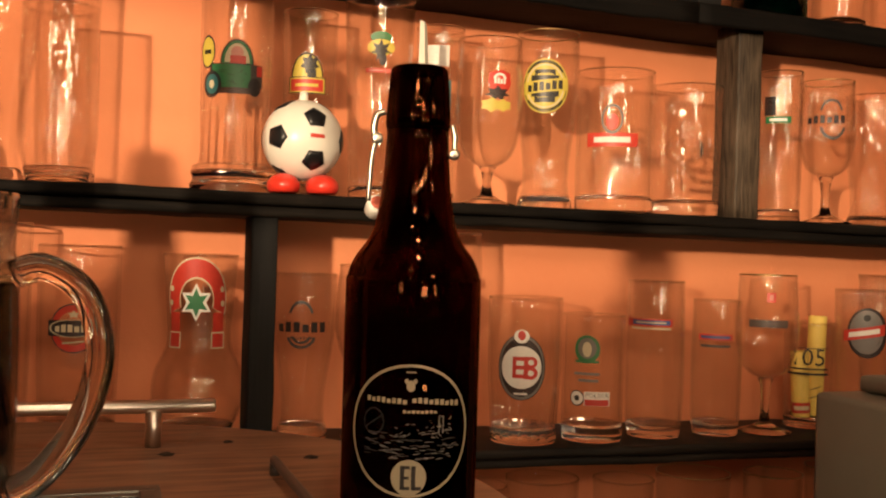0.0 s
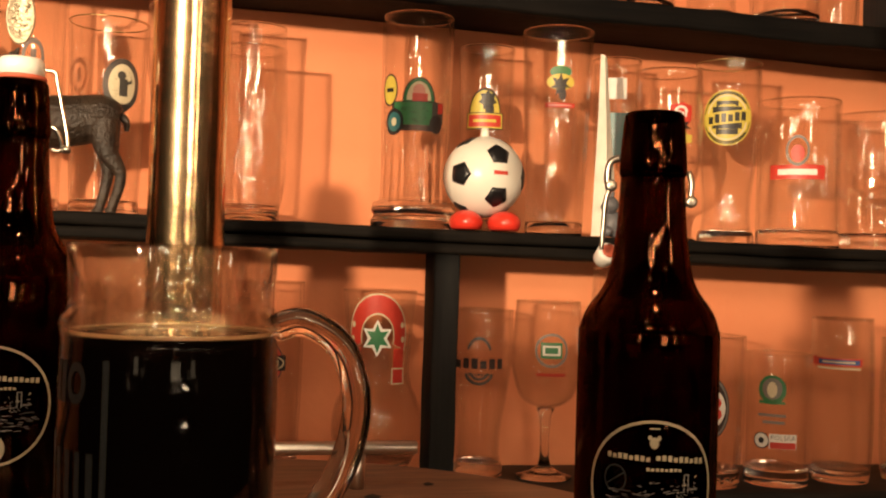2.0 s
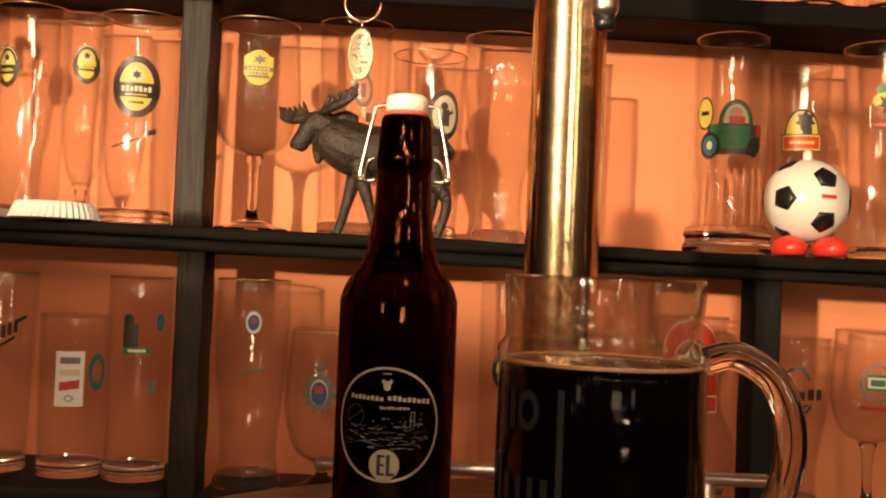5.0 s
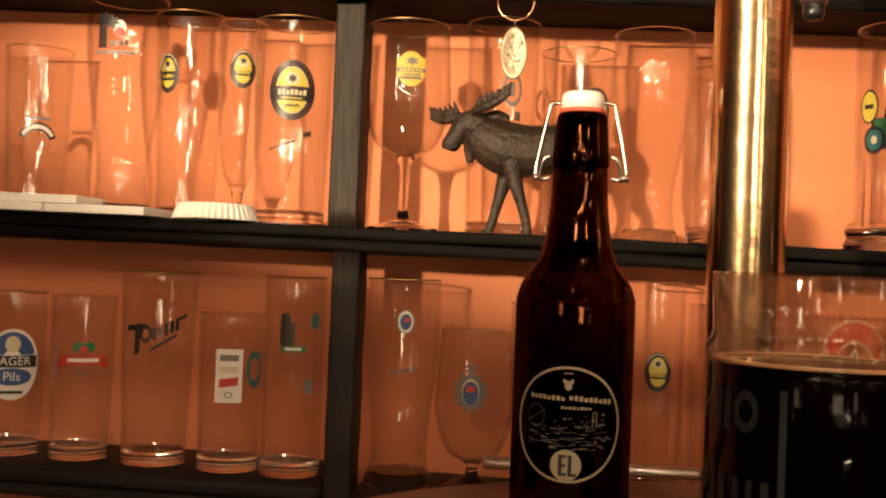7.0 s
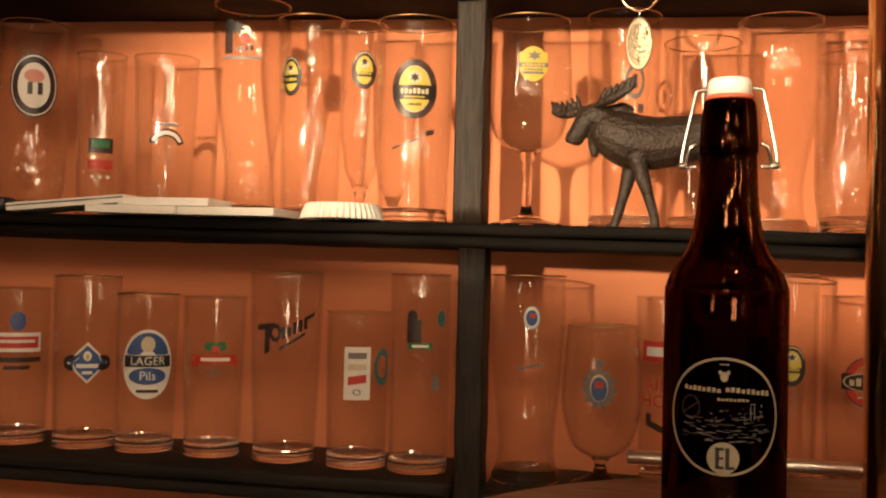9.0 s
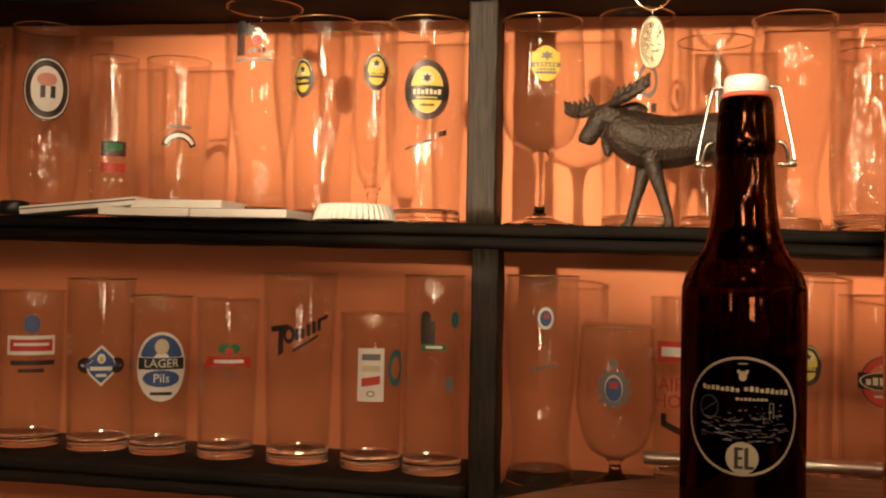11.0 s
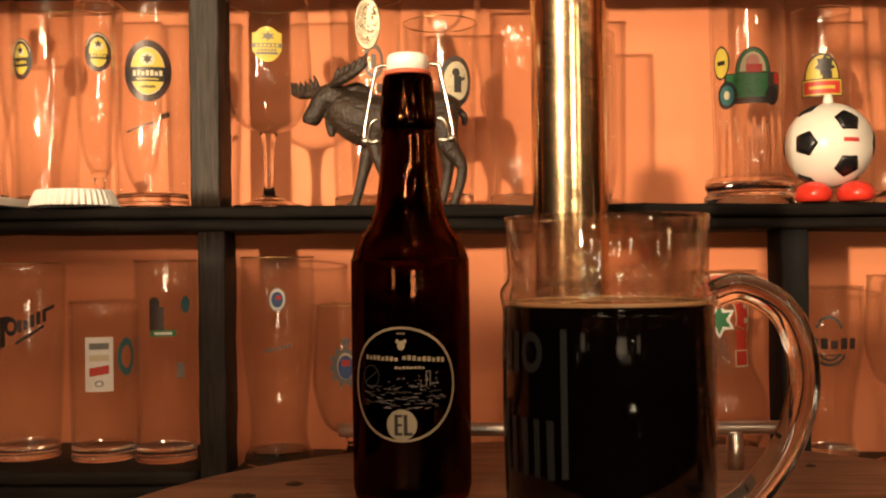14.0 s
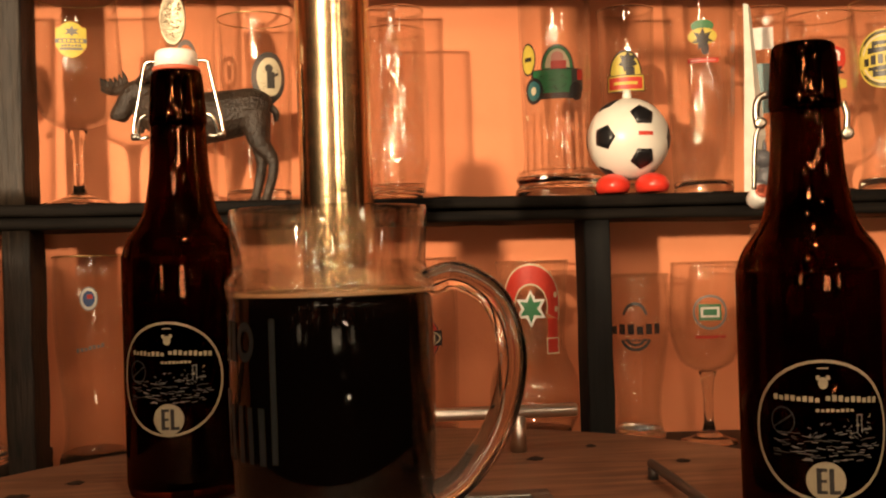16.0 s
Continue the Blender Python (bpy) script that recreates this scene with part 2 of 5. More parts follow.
# ---- builders ----
def mesh_of(name, bm, mats, smooth=True):
    me = bpy.data.meshes.new(name)
    bmesh.ops.recalc_face_normals(bm, faces=bm.faces)
    bm.to_mesh(me)
    bm.free()
    for m in mats if isinstance(mats, (list, tuple)) else [mats]:
        me.materials.append(m)
    if smooth:
        me.polygons.foreach_set("use_smooth", [True] * len(me.polygons))
    return me


def part(name, bm, mats, parent, label="", smooth=True):
    ob = new(name, mesh_of(name, bm, mats, smooth))
    ob.parent = parent
    if label:
        tagged(ob, label)
    return ob


def thing(name, at, label, category, group=""):
    ob = new(name)
    ob.empty_display_size = 0.02
    ob.location = at
    return tagged(ob, label, category, group)


def box_into(bm, lo, hi, bevel=0.0, m=None):
    r = bmesh.ops.create_cube(bm, size=1.0)
    vs = r["verts"]
    for v in vs:
        v.co = Vector([lo[i] + (v.co[i] + 0.5) * (hi[i] - lo[i]) for i in range(3)])
    if bevel:
        es = list({e for v in vs for e in v.link_edges})
        out = bmesh.ops.bevel(bm, geom=es, offset=bevel, segments=2, affect="EDGES", profile=0.6)
        vs = list({v for f in out["faces"] for v in f.verts} | {v for v in vs if v.is_valid})
    if m is not None:
        bmesh.ops.transform(bm, matrix=m, verts=vs)
    return vs


def box(lo, hi, bevel=0.0, m=None):
    bm = bmesh.new()
    box_into(bm, lo, hi, bevel, m)
    return bm


def plank(lo, hi, bevel=0.0025, cuts=60, rough=0.0012, seed=0):
    """A board with a wavering, worn edge."""
    bm = box(lo, hi)
    long = max(range(3), key=lambda i: hi[i] - lo[i])
    es = [e for e in bm.edges if abs(e.verts[0].co[long] - e.verts[1].co[long]) > 1e-4]
    bmesh.ops.bevel(bm, geom=es, offset=bevel, segments=2, affect="EDGES", profile=0.6)
    es = [e for e in bm.edges if abs(e.verts[0].co[long] - e.verts[1].co[long]) > 1e-4]
    bmesh.ops.subdivide_edges(bm, edges=es, cuts=cuts, use_grid_fill=True)
    for v in bm.verts:
        k = noise.noise_vector(Vector((v.co.x * 9 + seed, v.co.y * 30, v.co.z * 30))) + 0.7 * noise.noise_vector(Vector((v.co.x * 45 + seed, v.co.y * 60, v.co.z * 60)))
        k[long] = 0
        v.co += k * rough
    return bm


def lathe(profile, segs=44, flute=None, bm=None, at=(0, 0, 0), cap=True):
    """Turns a list of (radius, height) about the upright axis. flute: (count, depth, z0, z1)."""
    bm = bm or bmesh.new()
    rings = []
    for r, z in profile:
        if r < 1e-6:
            rings.append([bm.verts.new((at[0], at[1], at[2] + z))])
            continue
        ring = []
        for i in range(segs):
            a, rr = 2 * math.pi * i / segs, r
            if flute and flute[2] < z < flute[3]:
                k = math.sin(math.pi * (z - flute[2]) / (flute[3] - flute[2])) ** 0.5
                rr = r * (1 - flute[1] * k * abs(math.sin(a * flute[0] / 2)) ** 1.5)
            ring.append(bm.verts.new((at[0] + rr * math.cos(a), at[1] + rr * math.sin(a), at[2] + z)))
        rings.append(ring)
    for p, q in zip(rings, rings[1:]):
        for i in range(segs):
            j = (i + 1) % segs
            if len(p) == 1 and len(q) == 1:
                break
            if len(p) == 1:
                bm.faces.new((p[0], q[j], q[i]))
            elif len(q) == 1:
                bm.faces.new((p[i], p[j], q[0]))
            else:
                bm.faces.new((p[i], p[j], q[j], q[i]))
    return bm


def smooth_profile(points, steps=5):
    """Catmull-Rom through (radius, height) points."""
    out, n = [], len(points)
    for i in range(n - 1):
        p0, p1, p2, p3 = points[max(0, i - 1)], points[i], points[i + 1], points[min(n - 1, i + 2)]
        for s in range(steps):
            t = s / steps
            out.append(tuple(max(0.0, 0.5 * (2 * b + (c - a) * t + (2 * a - 5 * b + 4 * c - d) * t * t + (3 * b - a - 3 * c + d) * t ** 3))
                             for a, b, c, d in zip(p0, p1, p2, p3)))
    return out + [points[-1]]


def tube(path, radius, segs=10, bm=None, closed=False, flat=1.0):
    """A round bar along a path of points; radius may be a list."""
    bm = bm or bmesh.new()
    pts = [Vector(p) for p in path]
    n = len(pts)
    rads = radius if isinstance(radius, (list, tuple)) else [radius] * n
    rings, up = [], None
    for i, p in enumerate(pts):
        d = (pts[(i + 1) % n] - pts[i - 1]) if closed else pts[min(n - 1, i + 1)] - pts[max(0, i - 1)]
        d.normalize()
        if up is None:
            up = d.orthogonal().normalized()
        up = (up - d * up.dot(d)).normalized()
        side = d.cross(up)
        rings.append([bm.verts.new(p + (up * math.cos(2 * math.pi * k / segs) + side * flat * math.sin(2 * math.pi * k / segs)) * rads[i]) for k in range(segs)])
    pairs = list(zip(rings, rings[1:])) + ([(rings[-1], rings[0])] if closed else [])
    for a, b in pairs:
        for k in range(segs):
            bm.faces.new((a[k], a[(k + 1) % segs], b[(k + 1) % segs], b[k]))
    if not closed:
        bm.faces.new(rings[0][::-1])
        bm.faces.new(rings[-1])
    return bm


def bend(points, steps=6):
    """A smooth curve through 3D points."""
    out, n = [], len(points)
    pts = [Vector(p) for p in points]
    for i in range(n - 1):
        a, b, c, d = pts[max(0, i - 1)], pts[i], pts[i + 1], pts[min(n - 1, i + 2)]
        for s in range(steps):
            t = s / steps
            out.append(0.5 * (2 * b + (c - a) * t + (2 * a - 5 * b + 4 * c - d) * t * t + (3 * b - a - 3 * c + d) * t ** 3))
    return out + [pts[-1]]


def radius_at(profile, z):
    for (r0, z0), (r1, z1) in zip(profile, profile[1:]):
        if z0 <= z <= z1 and z1 > z0:
            return r0 + (r1 - r0) * (z - z0) / (z1 - z0)
    return profile[-1][0]


def letters(text, height):
    """Outline letters of Blender's own font as flat (vertices, faces), centred."""
    cu = bpy.data.curves.new("letters", "FONT")
    cu.body, cu.size, cu.align_x, cu.align_y, cu.resolution_u = text, height * 1.4, "CENTER", "CENTER", 2
    ob = bpy.data.objects.new("letters", cu)
    scene.collection.objects.link(ob)
    me = bpy.data.meshes.new_from_object(ob.evaluated_get(bpy.context.evaluated_depsgraph_get()))
    vs, fs = [tuple(v.co) for v in me.vertices], [tuple(p.vertices) for p in me.polygons]
    bpy.data.objects.remove(ob)
    bpy.data.curves.remove(cu)
    bpy.data.meshes.remove(me)
    return vs, fs


def print_on(parent, profile, face, zc, marks, name="printed_logo"):
    """Ink on a turned surface. face: the outward angle; zc: height of the print's middle. marks: shapes in metres, u to the viewer's right, v up."""
    root = None

    def put(u, v, lift):
        r = radius_at(profile, zc + v) + lift
        a = face + u / max(r, 0.008)
        return bm.verts.new((r * math.cos(a), r * math.sin(a), zc + v))

    for k, (kind, ink, *q) in enumerate(marks):
        lift = 0.0003 + 0.00012 * k
        bm = bmesh.new()
        made = []
        if kind == "bar":
            cu, cv, w, h, *s = q
            slant = s[0] if s else 0.0
            nu = max(2, int(w / 0.003) + 1)
            rows = [[put(cu + w * (i / nu - 0.5), cv + h * (j - 0.5) + slant * w * (i / nu - 0.5), lift) for i in range(nu + 1)] for j in (0, 1)]
            made = [bm.faces.new((rows[0][i], rows[0][i + 1], rows[1][i + 1], rows[1][i])) for i in range(nu)]
        elif kind in ("disc", "ring", "arc", "star"):
            cu, cv, ru, rv, *s = q
            inner, a0, a1, spikes, dip = 0.0, 0.0, 360.0, 0, 0.0
            if kind == "ring":
                inner = s[0]
            if kind == "arc":
                inner, a0, a1 = s
            if kind == "star":
                spikes, dip = s[:2]
                a0, a1 = 90, 450
            na = 36 if not spikes else spikes * 2
            rows = []
            for j in range(4):
                f = inner + (1 - inner) * j / 3
                row = []
                for i in range(na + 1):
                    a = radians(a0 + (a1 - a0) * i / na)
                    g = f * (dip if spikes and i % 2 else 1.0)
                    row.append(put(cu + ru * g * math.cos(a), cv + rv * g * math.sin(a), lift))
                rows.append(row)
            made = [bm.faces.new((rows[j][i], rows[j][i + 1], rows[j + 1][i + 1], rows[j + 1][i])) for j in range(3) for i in range(na)]
        elif kind == "word":
            cu, cv, w, h, count, *s = q
            slant, step = (s[0] if s else 0.0), w / count
            for i in range(count):
                c = cu - w / 2 + step * (i + 0.5)
                hh = h * (1.0 if (i * 7 + count) % 3 else 0.78)
                e = [put(c + a * step * 0.36, cv - h / 2 + b * hh + slant * (c - cu), lift) for a, b in ((-1, 0), (1, 0), (1, 1), (-1, 1))]
                made.append(bm.faces.new(e))
        elif kind == "hatch":
            cu, cv, w, h, count, seed, stroke, slope = q
            rnd = random.Random(seed)
            for _ in range(count):
                u, v, half, g = cu + w * (rnd.random() - 0.5), cv + h * (rnd.random() - 0.5), stroke * rnd.uniform(0.25, 0.6), rnd.uniform(-slope, slope)
                half = half / (1 + abs(g))
                made.append(bm.faces.new([put(u + a * half, v + a * half * g + c * 0.00017, lift) for a, c in ((-1, -1), (1, -1), (1, 1), (-1, 1))]))
        elif kind == "text":
            cu, cv, h, words = q
            vs, fs = letters(words, h)
            pv = [put(cu + x, cv + y, lift) for x, y, _ in vs]
            for f in fs:
                try:
                    made.append(bm.faces.new([pv[i] for i in f]))
                except ValueError:
                    pass
        title = name if root is None else {"bar": "printed_bar", "disc": "printed_disc", "ring": "printed_ring", "arc": "printed_arc", "star": "printed_star", "word": "lettering", "hatch": "line_drawing", "text": "lettering"}[kind]
        me = bpy.data.meshes.new(title)
        bm.to_mesh(me)
        bm.free()
        me.materials.append(INK[ink])
        ob = new(title, me)
        ob.parent = root or parent
        root = root or ob
    return root


# ---- the setting ----
WALL_Y, EDGE_Y = 1.09, 0.945
SLOPE = -0.009


def setting(name, bm, mat, label="", smooth=False):
    return tagged(new(name, mesh_of(name, bm, mat, smooth)), label, kind="structure")


setting("wall_north", box((-3, WALL_Y, 0), (3, WALL_Y + 0.12, 2.6)), M_WALL, "orange painted plaster wall behind the shelves")
setting("wall_south", box((-3, -3.12, 0), (3, -3, 2.6)), M_WALL, "orange painted wall across the room")
setting("wall_west", box((-3.12, -3.12, 0), (-3, WALL_Y + 0.12, 2.6)), M_WALL, "orange painted side wall")
setting("wall_east", box((3, -3.12, 0), (3.12, WALL_Y + 0.12, 2.6)), M_WALL, "orange painted side wall")
# dark panelling round the room, with timber posts above it
bm = box((-2.98, -2.999, 0.001), (2.98, -2.96, 1.25))
box_into(bm, (-2.999, -2.96, 0.001), (-2.96, WALL_Y - 0.16, 1.25))
box_into(bm, (2.96, -2.96, 0.001), (2.999, WALL_Y - 0.16, 1.25))
for x in (-2.7, -0.5, 2.0):
    box_into(bm, (x - 0.11, -2.998, 1.26), (x + 0.11, -2.93, 2.59))
for y, s in ((-1.2, -1), (-0.5, -1), (0.2, -1), (0.4, 1)):
    box_into(bm, (min(s * 2.998, s * 2.93), y - 0.14, 1.26), (max(s * 2.998, s * 2.93), y + 0.14, 2.59))
setting("trim", bm, M_POST_DARK, "dark timber panelling and posts")
# added out of view: blocks low lamp light from the bottom bay
setting("wall_blocker", box((-2.95, -0.80, 0.001), (2.95, -0.74, 0.98), 0.004), M_SHELF, "unseen dark low wall added to keep light off the bottom bay")
setting("floor", box((-3.12, -3.12, -0.1), (3.12, WALL_Y + 0.12, 0)), M_FLOOR, "dark wooden floor boards")
setting("ceiling", box((-3.12, -3.12, 2.6), (3.12, WALL_Y + 0.12, 2.7)), M_ROOM)


def tilt_about(x0, z, slope):
    """The slight fall of a shelf to the east."""
    return Matrix.Translation((x0, 0, z)) @ Matrix.Rotation(-math.atan(slope), 4, "Y")


def shelf(label, x0, x1, ztop, thick, seed, z0x=0.0, layers=2, slope=SLOPE, mat=M_SHELF):
    ob = thing("wall_shelf", (0, 0, 0), label, "shelf", "shelves of the glass rack")
    ob.matrix_basis = tilt_about(z0x, ztop, slope)
    cut = thick * 0.5 if layers > 1 else thick
    part("board", plank((x0 - z0x, EDGE_Y, -cut), (x1 - z0x, WALL_Y - 0.001, 0), 0.003, 90, 0.0014, seed), mat, ob)
    if layers > 1:
        part("board", plank((x0 - z0x, EDGE_Y + 0.004, -thick), (x1 - z0x, WALL_Y - 0.001, -cut - 0.0008), 0.003, 90, 0.0014, seed + 7), mat, ob)
    return ob


def mid_top(x):
    return 1.1475 + SLOPE * x


def up_bottom(x):
    return 1.3685 - 0.0150 * x


UP_THICK = 0.009
shelf("black-stained wooden shelf board of two layers", -1.5, 1.5, 1.1475, 0.0225, 1)
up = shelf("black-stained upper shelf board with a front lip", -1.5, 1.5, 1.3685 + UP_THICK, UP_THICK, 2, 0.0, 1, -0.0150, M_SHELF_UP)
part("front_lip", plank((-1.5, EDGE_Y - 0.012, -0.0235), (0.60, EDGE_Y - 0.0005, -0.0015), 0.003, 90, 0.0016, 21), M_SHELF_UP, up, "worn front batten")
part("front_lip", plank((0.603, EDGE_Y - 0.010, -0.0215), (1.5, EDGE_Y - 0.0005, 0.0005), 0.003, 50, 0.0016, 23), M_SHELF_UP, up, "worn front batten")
shelf("dark lower shelf board holding tumblers", -1.5, -0.389, 0.9135, 0.027, 3, -0.6, mat=M_SHELF_LOW)
shelf("dark lower shelf board behind the barrel", -0.362, 0.139, 0.903, 0.02, 4, -0.1, mat=M_SHELF_LOW)
shelf("dark lower shelf board holding printed glasses", 0.166, 1.5, 0.8965, 0.02, 5, 0.5, mat=M_SHELF_LOW)
shelf("dark bottom shelf board in deep shade", -1.5, 1.5, 0.700, 0.022, 6)


def post(label, x0, x1, z0, z1, y0, mat, seed):
    bm = plank((x0, y0, z0), (x1, y0 + 0.045, z1), 0.002, 12, 0.0008, seed)
    return tagged(new("shelf_post", mesh_of("shelf_post", bm, mat, True)), label, "post", "posts of the glass rack")


post("dark brown weathered upright board between the shelves", -0.395, -0.367, mid_top(-0.38), up_bottom(-0.38), 0.960, M_POST_BROWN, 11)
post("dark brown weathered upright board under the middle shelf", -0.388, -0.363, 0.7, mid_top(-0.38) - 0.0225, 0.957, M_POST_BROWN, 12)
post("black upright board under the middle shelf", 0.140, 0.165, 0.7, mid_top(0.15) - 0.0225, 0.957, M_POST_DARK, 13)
post("brown weathered upright board between the shelves", 0.671, 0.702, mid_top(0.68), up_bottom(0.68), 0.960, M_POST, 14)
post("dark upright board on the upper shelf", 0.62, 0.65, up_bottom(0.6) + UP_THICK, 1.62, 0.965, M_POST_DARK, 15)

# ---- the barrel with the beer tap ----
LID_Z = 0.953
barrel = thing("barrel", (-0.064, 0.575, 0), "upright wooden barrel used as a bar top", "barrel")
bm = bmesh.new()
lathe([(0, LID_Z - 0.028), (0.985, LID_Z - 0.028), (1.0, LID_Z - 0.02), (1.0, LID_Z - 0.004), (0.985, LID_Z), (0.6, LID_Z), (0.2, LID_Z), (0, LID_Z)], 96, bm=bm)
for v in bm.verts:
    v.co.x *= 0.305
    v.co.y *= 0.29
part("lid", bm, M_LID, barrel, "round oiled plank lid with dark knots", False)
for i in range(22):
    a0, a1 = 2 * math.pi * i / 22 + 0.006, 2 * math.pi * (i + 1) / 22 - 0.006
    bm = bmesh.new()
    cols = []
    for z in np.linspace(0.0, LID_Z - 0.029, 9):
        s = 0.86 + 0.10 * math.sin(math.pi * z / LID_Z)
        cols.append([bm.verts.new((0.305 * s * k * math.cos(a), 0.29 * s * k * math.sin(a), z)) for k in (1.0, 0.92) for a in (a0, (a0 + a1) / 2, a1)])
    for p, q in zip(cols, cols[1:]):
        for a, b in ((0, 1), (1, 2), (2, 5), (5, 4), (4, 3), (3, 0)):
            bm.faces.new((p[a], p[b], q[b], q[a]))
    bm.faces.new([cols[0][k] for k in (0, 1, 2, 5, 4, 3)])
    bm.faces.new([cols[-1][k] for k in (0, 1, 2, 5, 4, 3)])
    part("stave", bm, M_LID, barrel, "", False)
for z, s in ((0.12, 0.905), (0.80, 0.925)):
    bm = lathe([(s, z), (s + 0.012, z), (s + 0.012, z + 0.035), (s, z + 0.035), (s, z)], 64)
    for v in bm.verts:
        v.co.x *= 0.305
        v.co.y *= 0.29
    part("hoop", bm, M_STEEL, barrel, "steel hoop")
M_KNOT = plain("dark_wood_knot", (0.012, 0.008, 0.006), 0.6, 0, 0.3, 90)
for x, y, r in ((0.0505, 0.715, 0.006), (-0.281, 0.670, 0.008), (-0.255, 0.703, 0.006), (0.145, 0.687, 0.005), (0.097, 0.751, 0.004)):
    bm = lathe([(0, 0.0), (r * 0.7, 0.0), (r, -0.0006)], 16)
    for v in bm.verts:
        v.co.y *= 0.8
        v.co += Vector((x + 0.064, y - 0.575, LID_Z + 0.0008)) + 0.0012 * noise.noise_vector(v.co * 300)
    part("knot", bm, M_KNOT, barrel, "dark knot in the wood")


def bar_handle(label, a, b, posts, z, r=0.0048, mat=M_STEEL):
    a, b = Vector((*a, z)), Vector((*b, z))
    ob = thing("bar_handle", (0, 0, 0), label, "handle", "handles on the barrel lid")
    d = (b - a).normalized()
    part("bar", tube([a, a + d * 0.0015, b - d * 0.0015, b], [r * 0.8, r, r, r * 0.8], 16), mat, ob)
    for k in posts:
        p = a + (b - a) * k
        part("foot", tube([(p.x, p.y, LID_Z), (p.x, p.y, z - r * 0.6)], r * 1.15, 14), mat, ob)
    return ob


bar_handle("brushed steel bar handle on the barrel lid", (-0.2305, 0.745), (0.0865, 0.744), (0.14, 0.865), 0.9815)
bar_handle("dark steel bar handle on the barrel lid", (0.1125, 0.645), (0.114, 0.42), (0.02, 0.95), 0.9620, 0.0030, M_GRID)

# drip tray under the tap
tray = thing("drip_tray", (-0.0765, 0.50, LID_Z), "flat steel drip tray with a slotted grid", "drip tray")
bm = bmesh.new()
for lo, hi in (((-0.116, -0.10, 0), (0.116, -0.088, 0.007)), ((-0.116, 0.088, 0), (0.116, 0.10, 0.007)), ((-0.116, -0.088, 0), (-0.104, 0.088, 0.007)), ((0.104, -0.088, 0), (0.116, 0.088, 0.007))):
    box_into(bm, lo, hi, 0.001)
part("frame", bm, M_GRID, tray, "", False)
part("pan", box((-0.104, -0.088, 0), (0.104, 0.088, 0.0015)), M_BLACK, tray, "dark wet pan", False)
for i in range(13):
    y = -0.084 + i * 0.014
    part("slat", box((-0.104, y - 0.004, 0.0025), (0.104, y + 0.004, 0.006), 0.0006), M_GRID, tray, "", False)

# tap column
tap = thing("beer_tap", (-0.0765, 0.640, 0.963), "polished brass beer tap column with a steel spout", "beer tap")
part("column", lathe([(0, LID_Z - 0.963), (0.034, LID_Z - 0.963), (0.034, -0.003), (0.0235, 0.001), (0.0222, 0.02), (0.0222, 0.40), (0.0245, 0.405), (0.0245, 0.42), (0.018, 0.435), (0, 0.438)], 48), M_BRASS, tap)
part("arm", tube(bend([(0, -0.018, 0.345), (0, -0.07, 0.352), (0, -0.125, 0.345), (0, -0.1435, 0.325), (-0.001, -0.1435, 0.300)]), 0.0075, 16), M_STEEL, tap)
part("spout", lathe([(0, 0.276), (0.0052, 0.276), (0.0065, 0.279), (0.0066, 0.318), (0.0085, 0.322), (0, 0.324)], 24, at=(-0.0015, -0.1425, 0)), M_STEEL, tap, "brushed steel spout")
part("tip", lathe([(0, 0.2695), (0.004, 0.2695), (0.0048, 0.2715), (0.0048, 0.2762), (0, 0.2762)], 20, at=(-0.0015, -0.1425, 0)), M_BLACK, tap, "black rubber tip")

# ---- bottles ----
BOTTLE = [(0.0, 0.0), (0.029, 0.0), (0.0345, 0.003), (0.036, 0.009), (0.0362, 0.05), (0.0362, 0.1290), (0.0356, 0.1370), (0.0336, 0.1440), (0.0303, 0.1500),
          (0.0265, 0.1550), (0.0234, 0.1605), (0.0213, 0.167), (0.0197, 0.176), (0.0178, 0.1915), (0.0165, 0.2165)]
LABEL_MARKS = [
    ("ring", "label", 0, 0, 0.0335, 0.0335, 0.958), ("disc", "label", 0.0, 0.0225, 0.0022, 0.0028), ("disc", "label", -0.0022, 0.025, 0.001, 0.0012),
    ("disc", "label", 0.0022, 0.025, 0.001, 0.0012), ("bar", "label", 0, 0.0295, 0.005, 0.0006),
    ("word", "label", -0.0125, 0.0152, 0.022, 0.0026, 8, -0.04), ("word", "label", 0.0135, 0.0148, 0.026, 0.0028, 9, -0.08), ("word", "label", 0.005, 0.0098, 0.018, 0.0015, 8),
    ("disc", "label", 0, -0.0232, 0.0090, 0.0090), ("bar", "black", -0.0032, -0.0232, 0.0022, 0.0120), ("bar", "black", -0.0018, -0.0180, 0.0046, 0.0016),
    ("bar", "black", -0.0018, -0.0232, 0.0040, 0.0014), ("bar", "black", -0.0018, -0.0284, 0.0046, 0.0016), ("bar", "black", 0.0024, -0.0232, 0.0022, 0.0120), ("bar", "black", 0.0042, -0.0284, 0.0046, 0.0018),
    ("ring", "dim", -0.019, 0.0045, 0.0058, 0.0068, 0.88), ("bar", "dim", -0.019, 0.0045, 0.010, 0.0009, 0.7)]
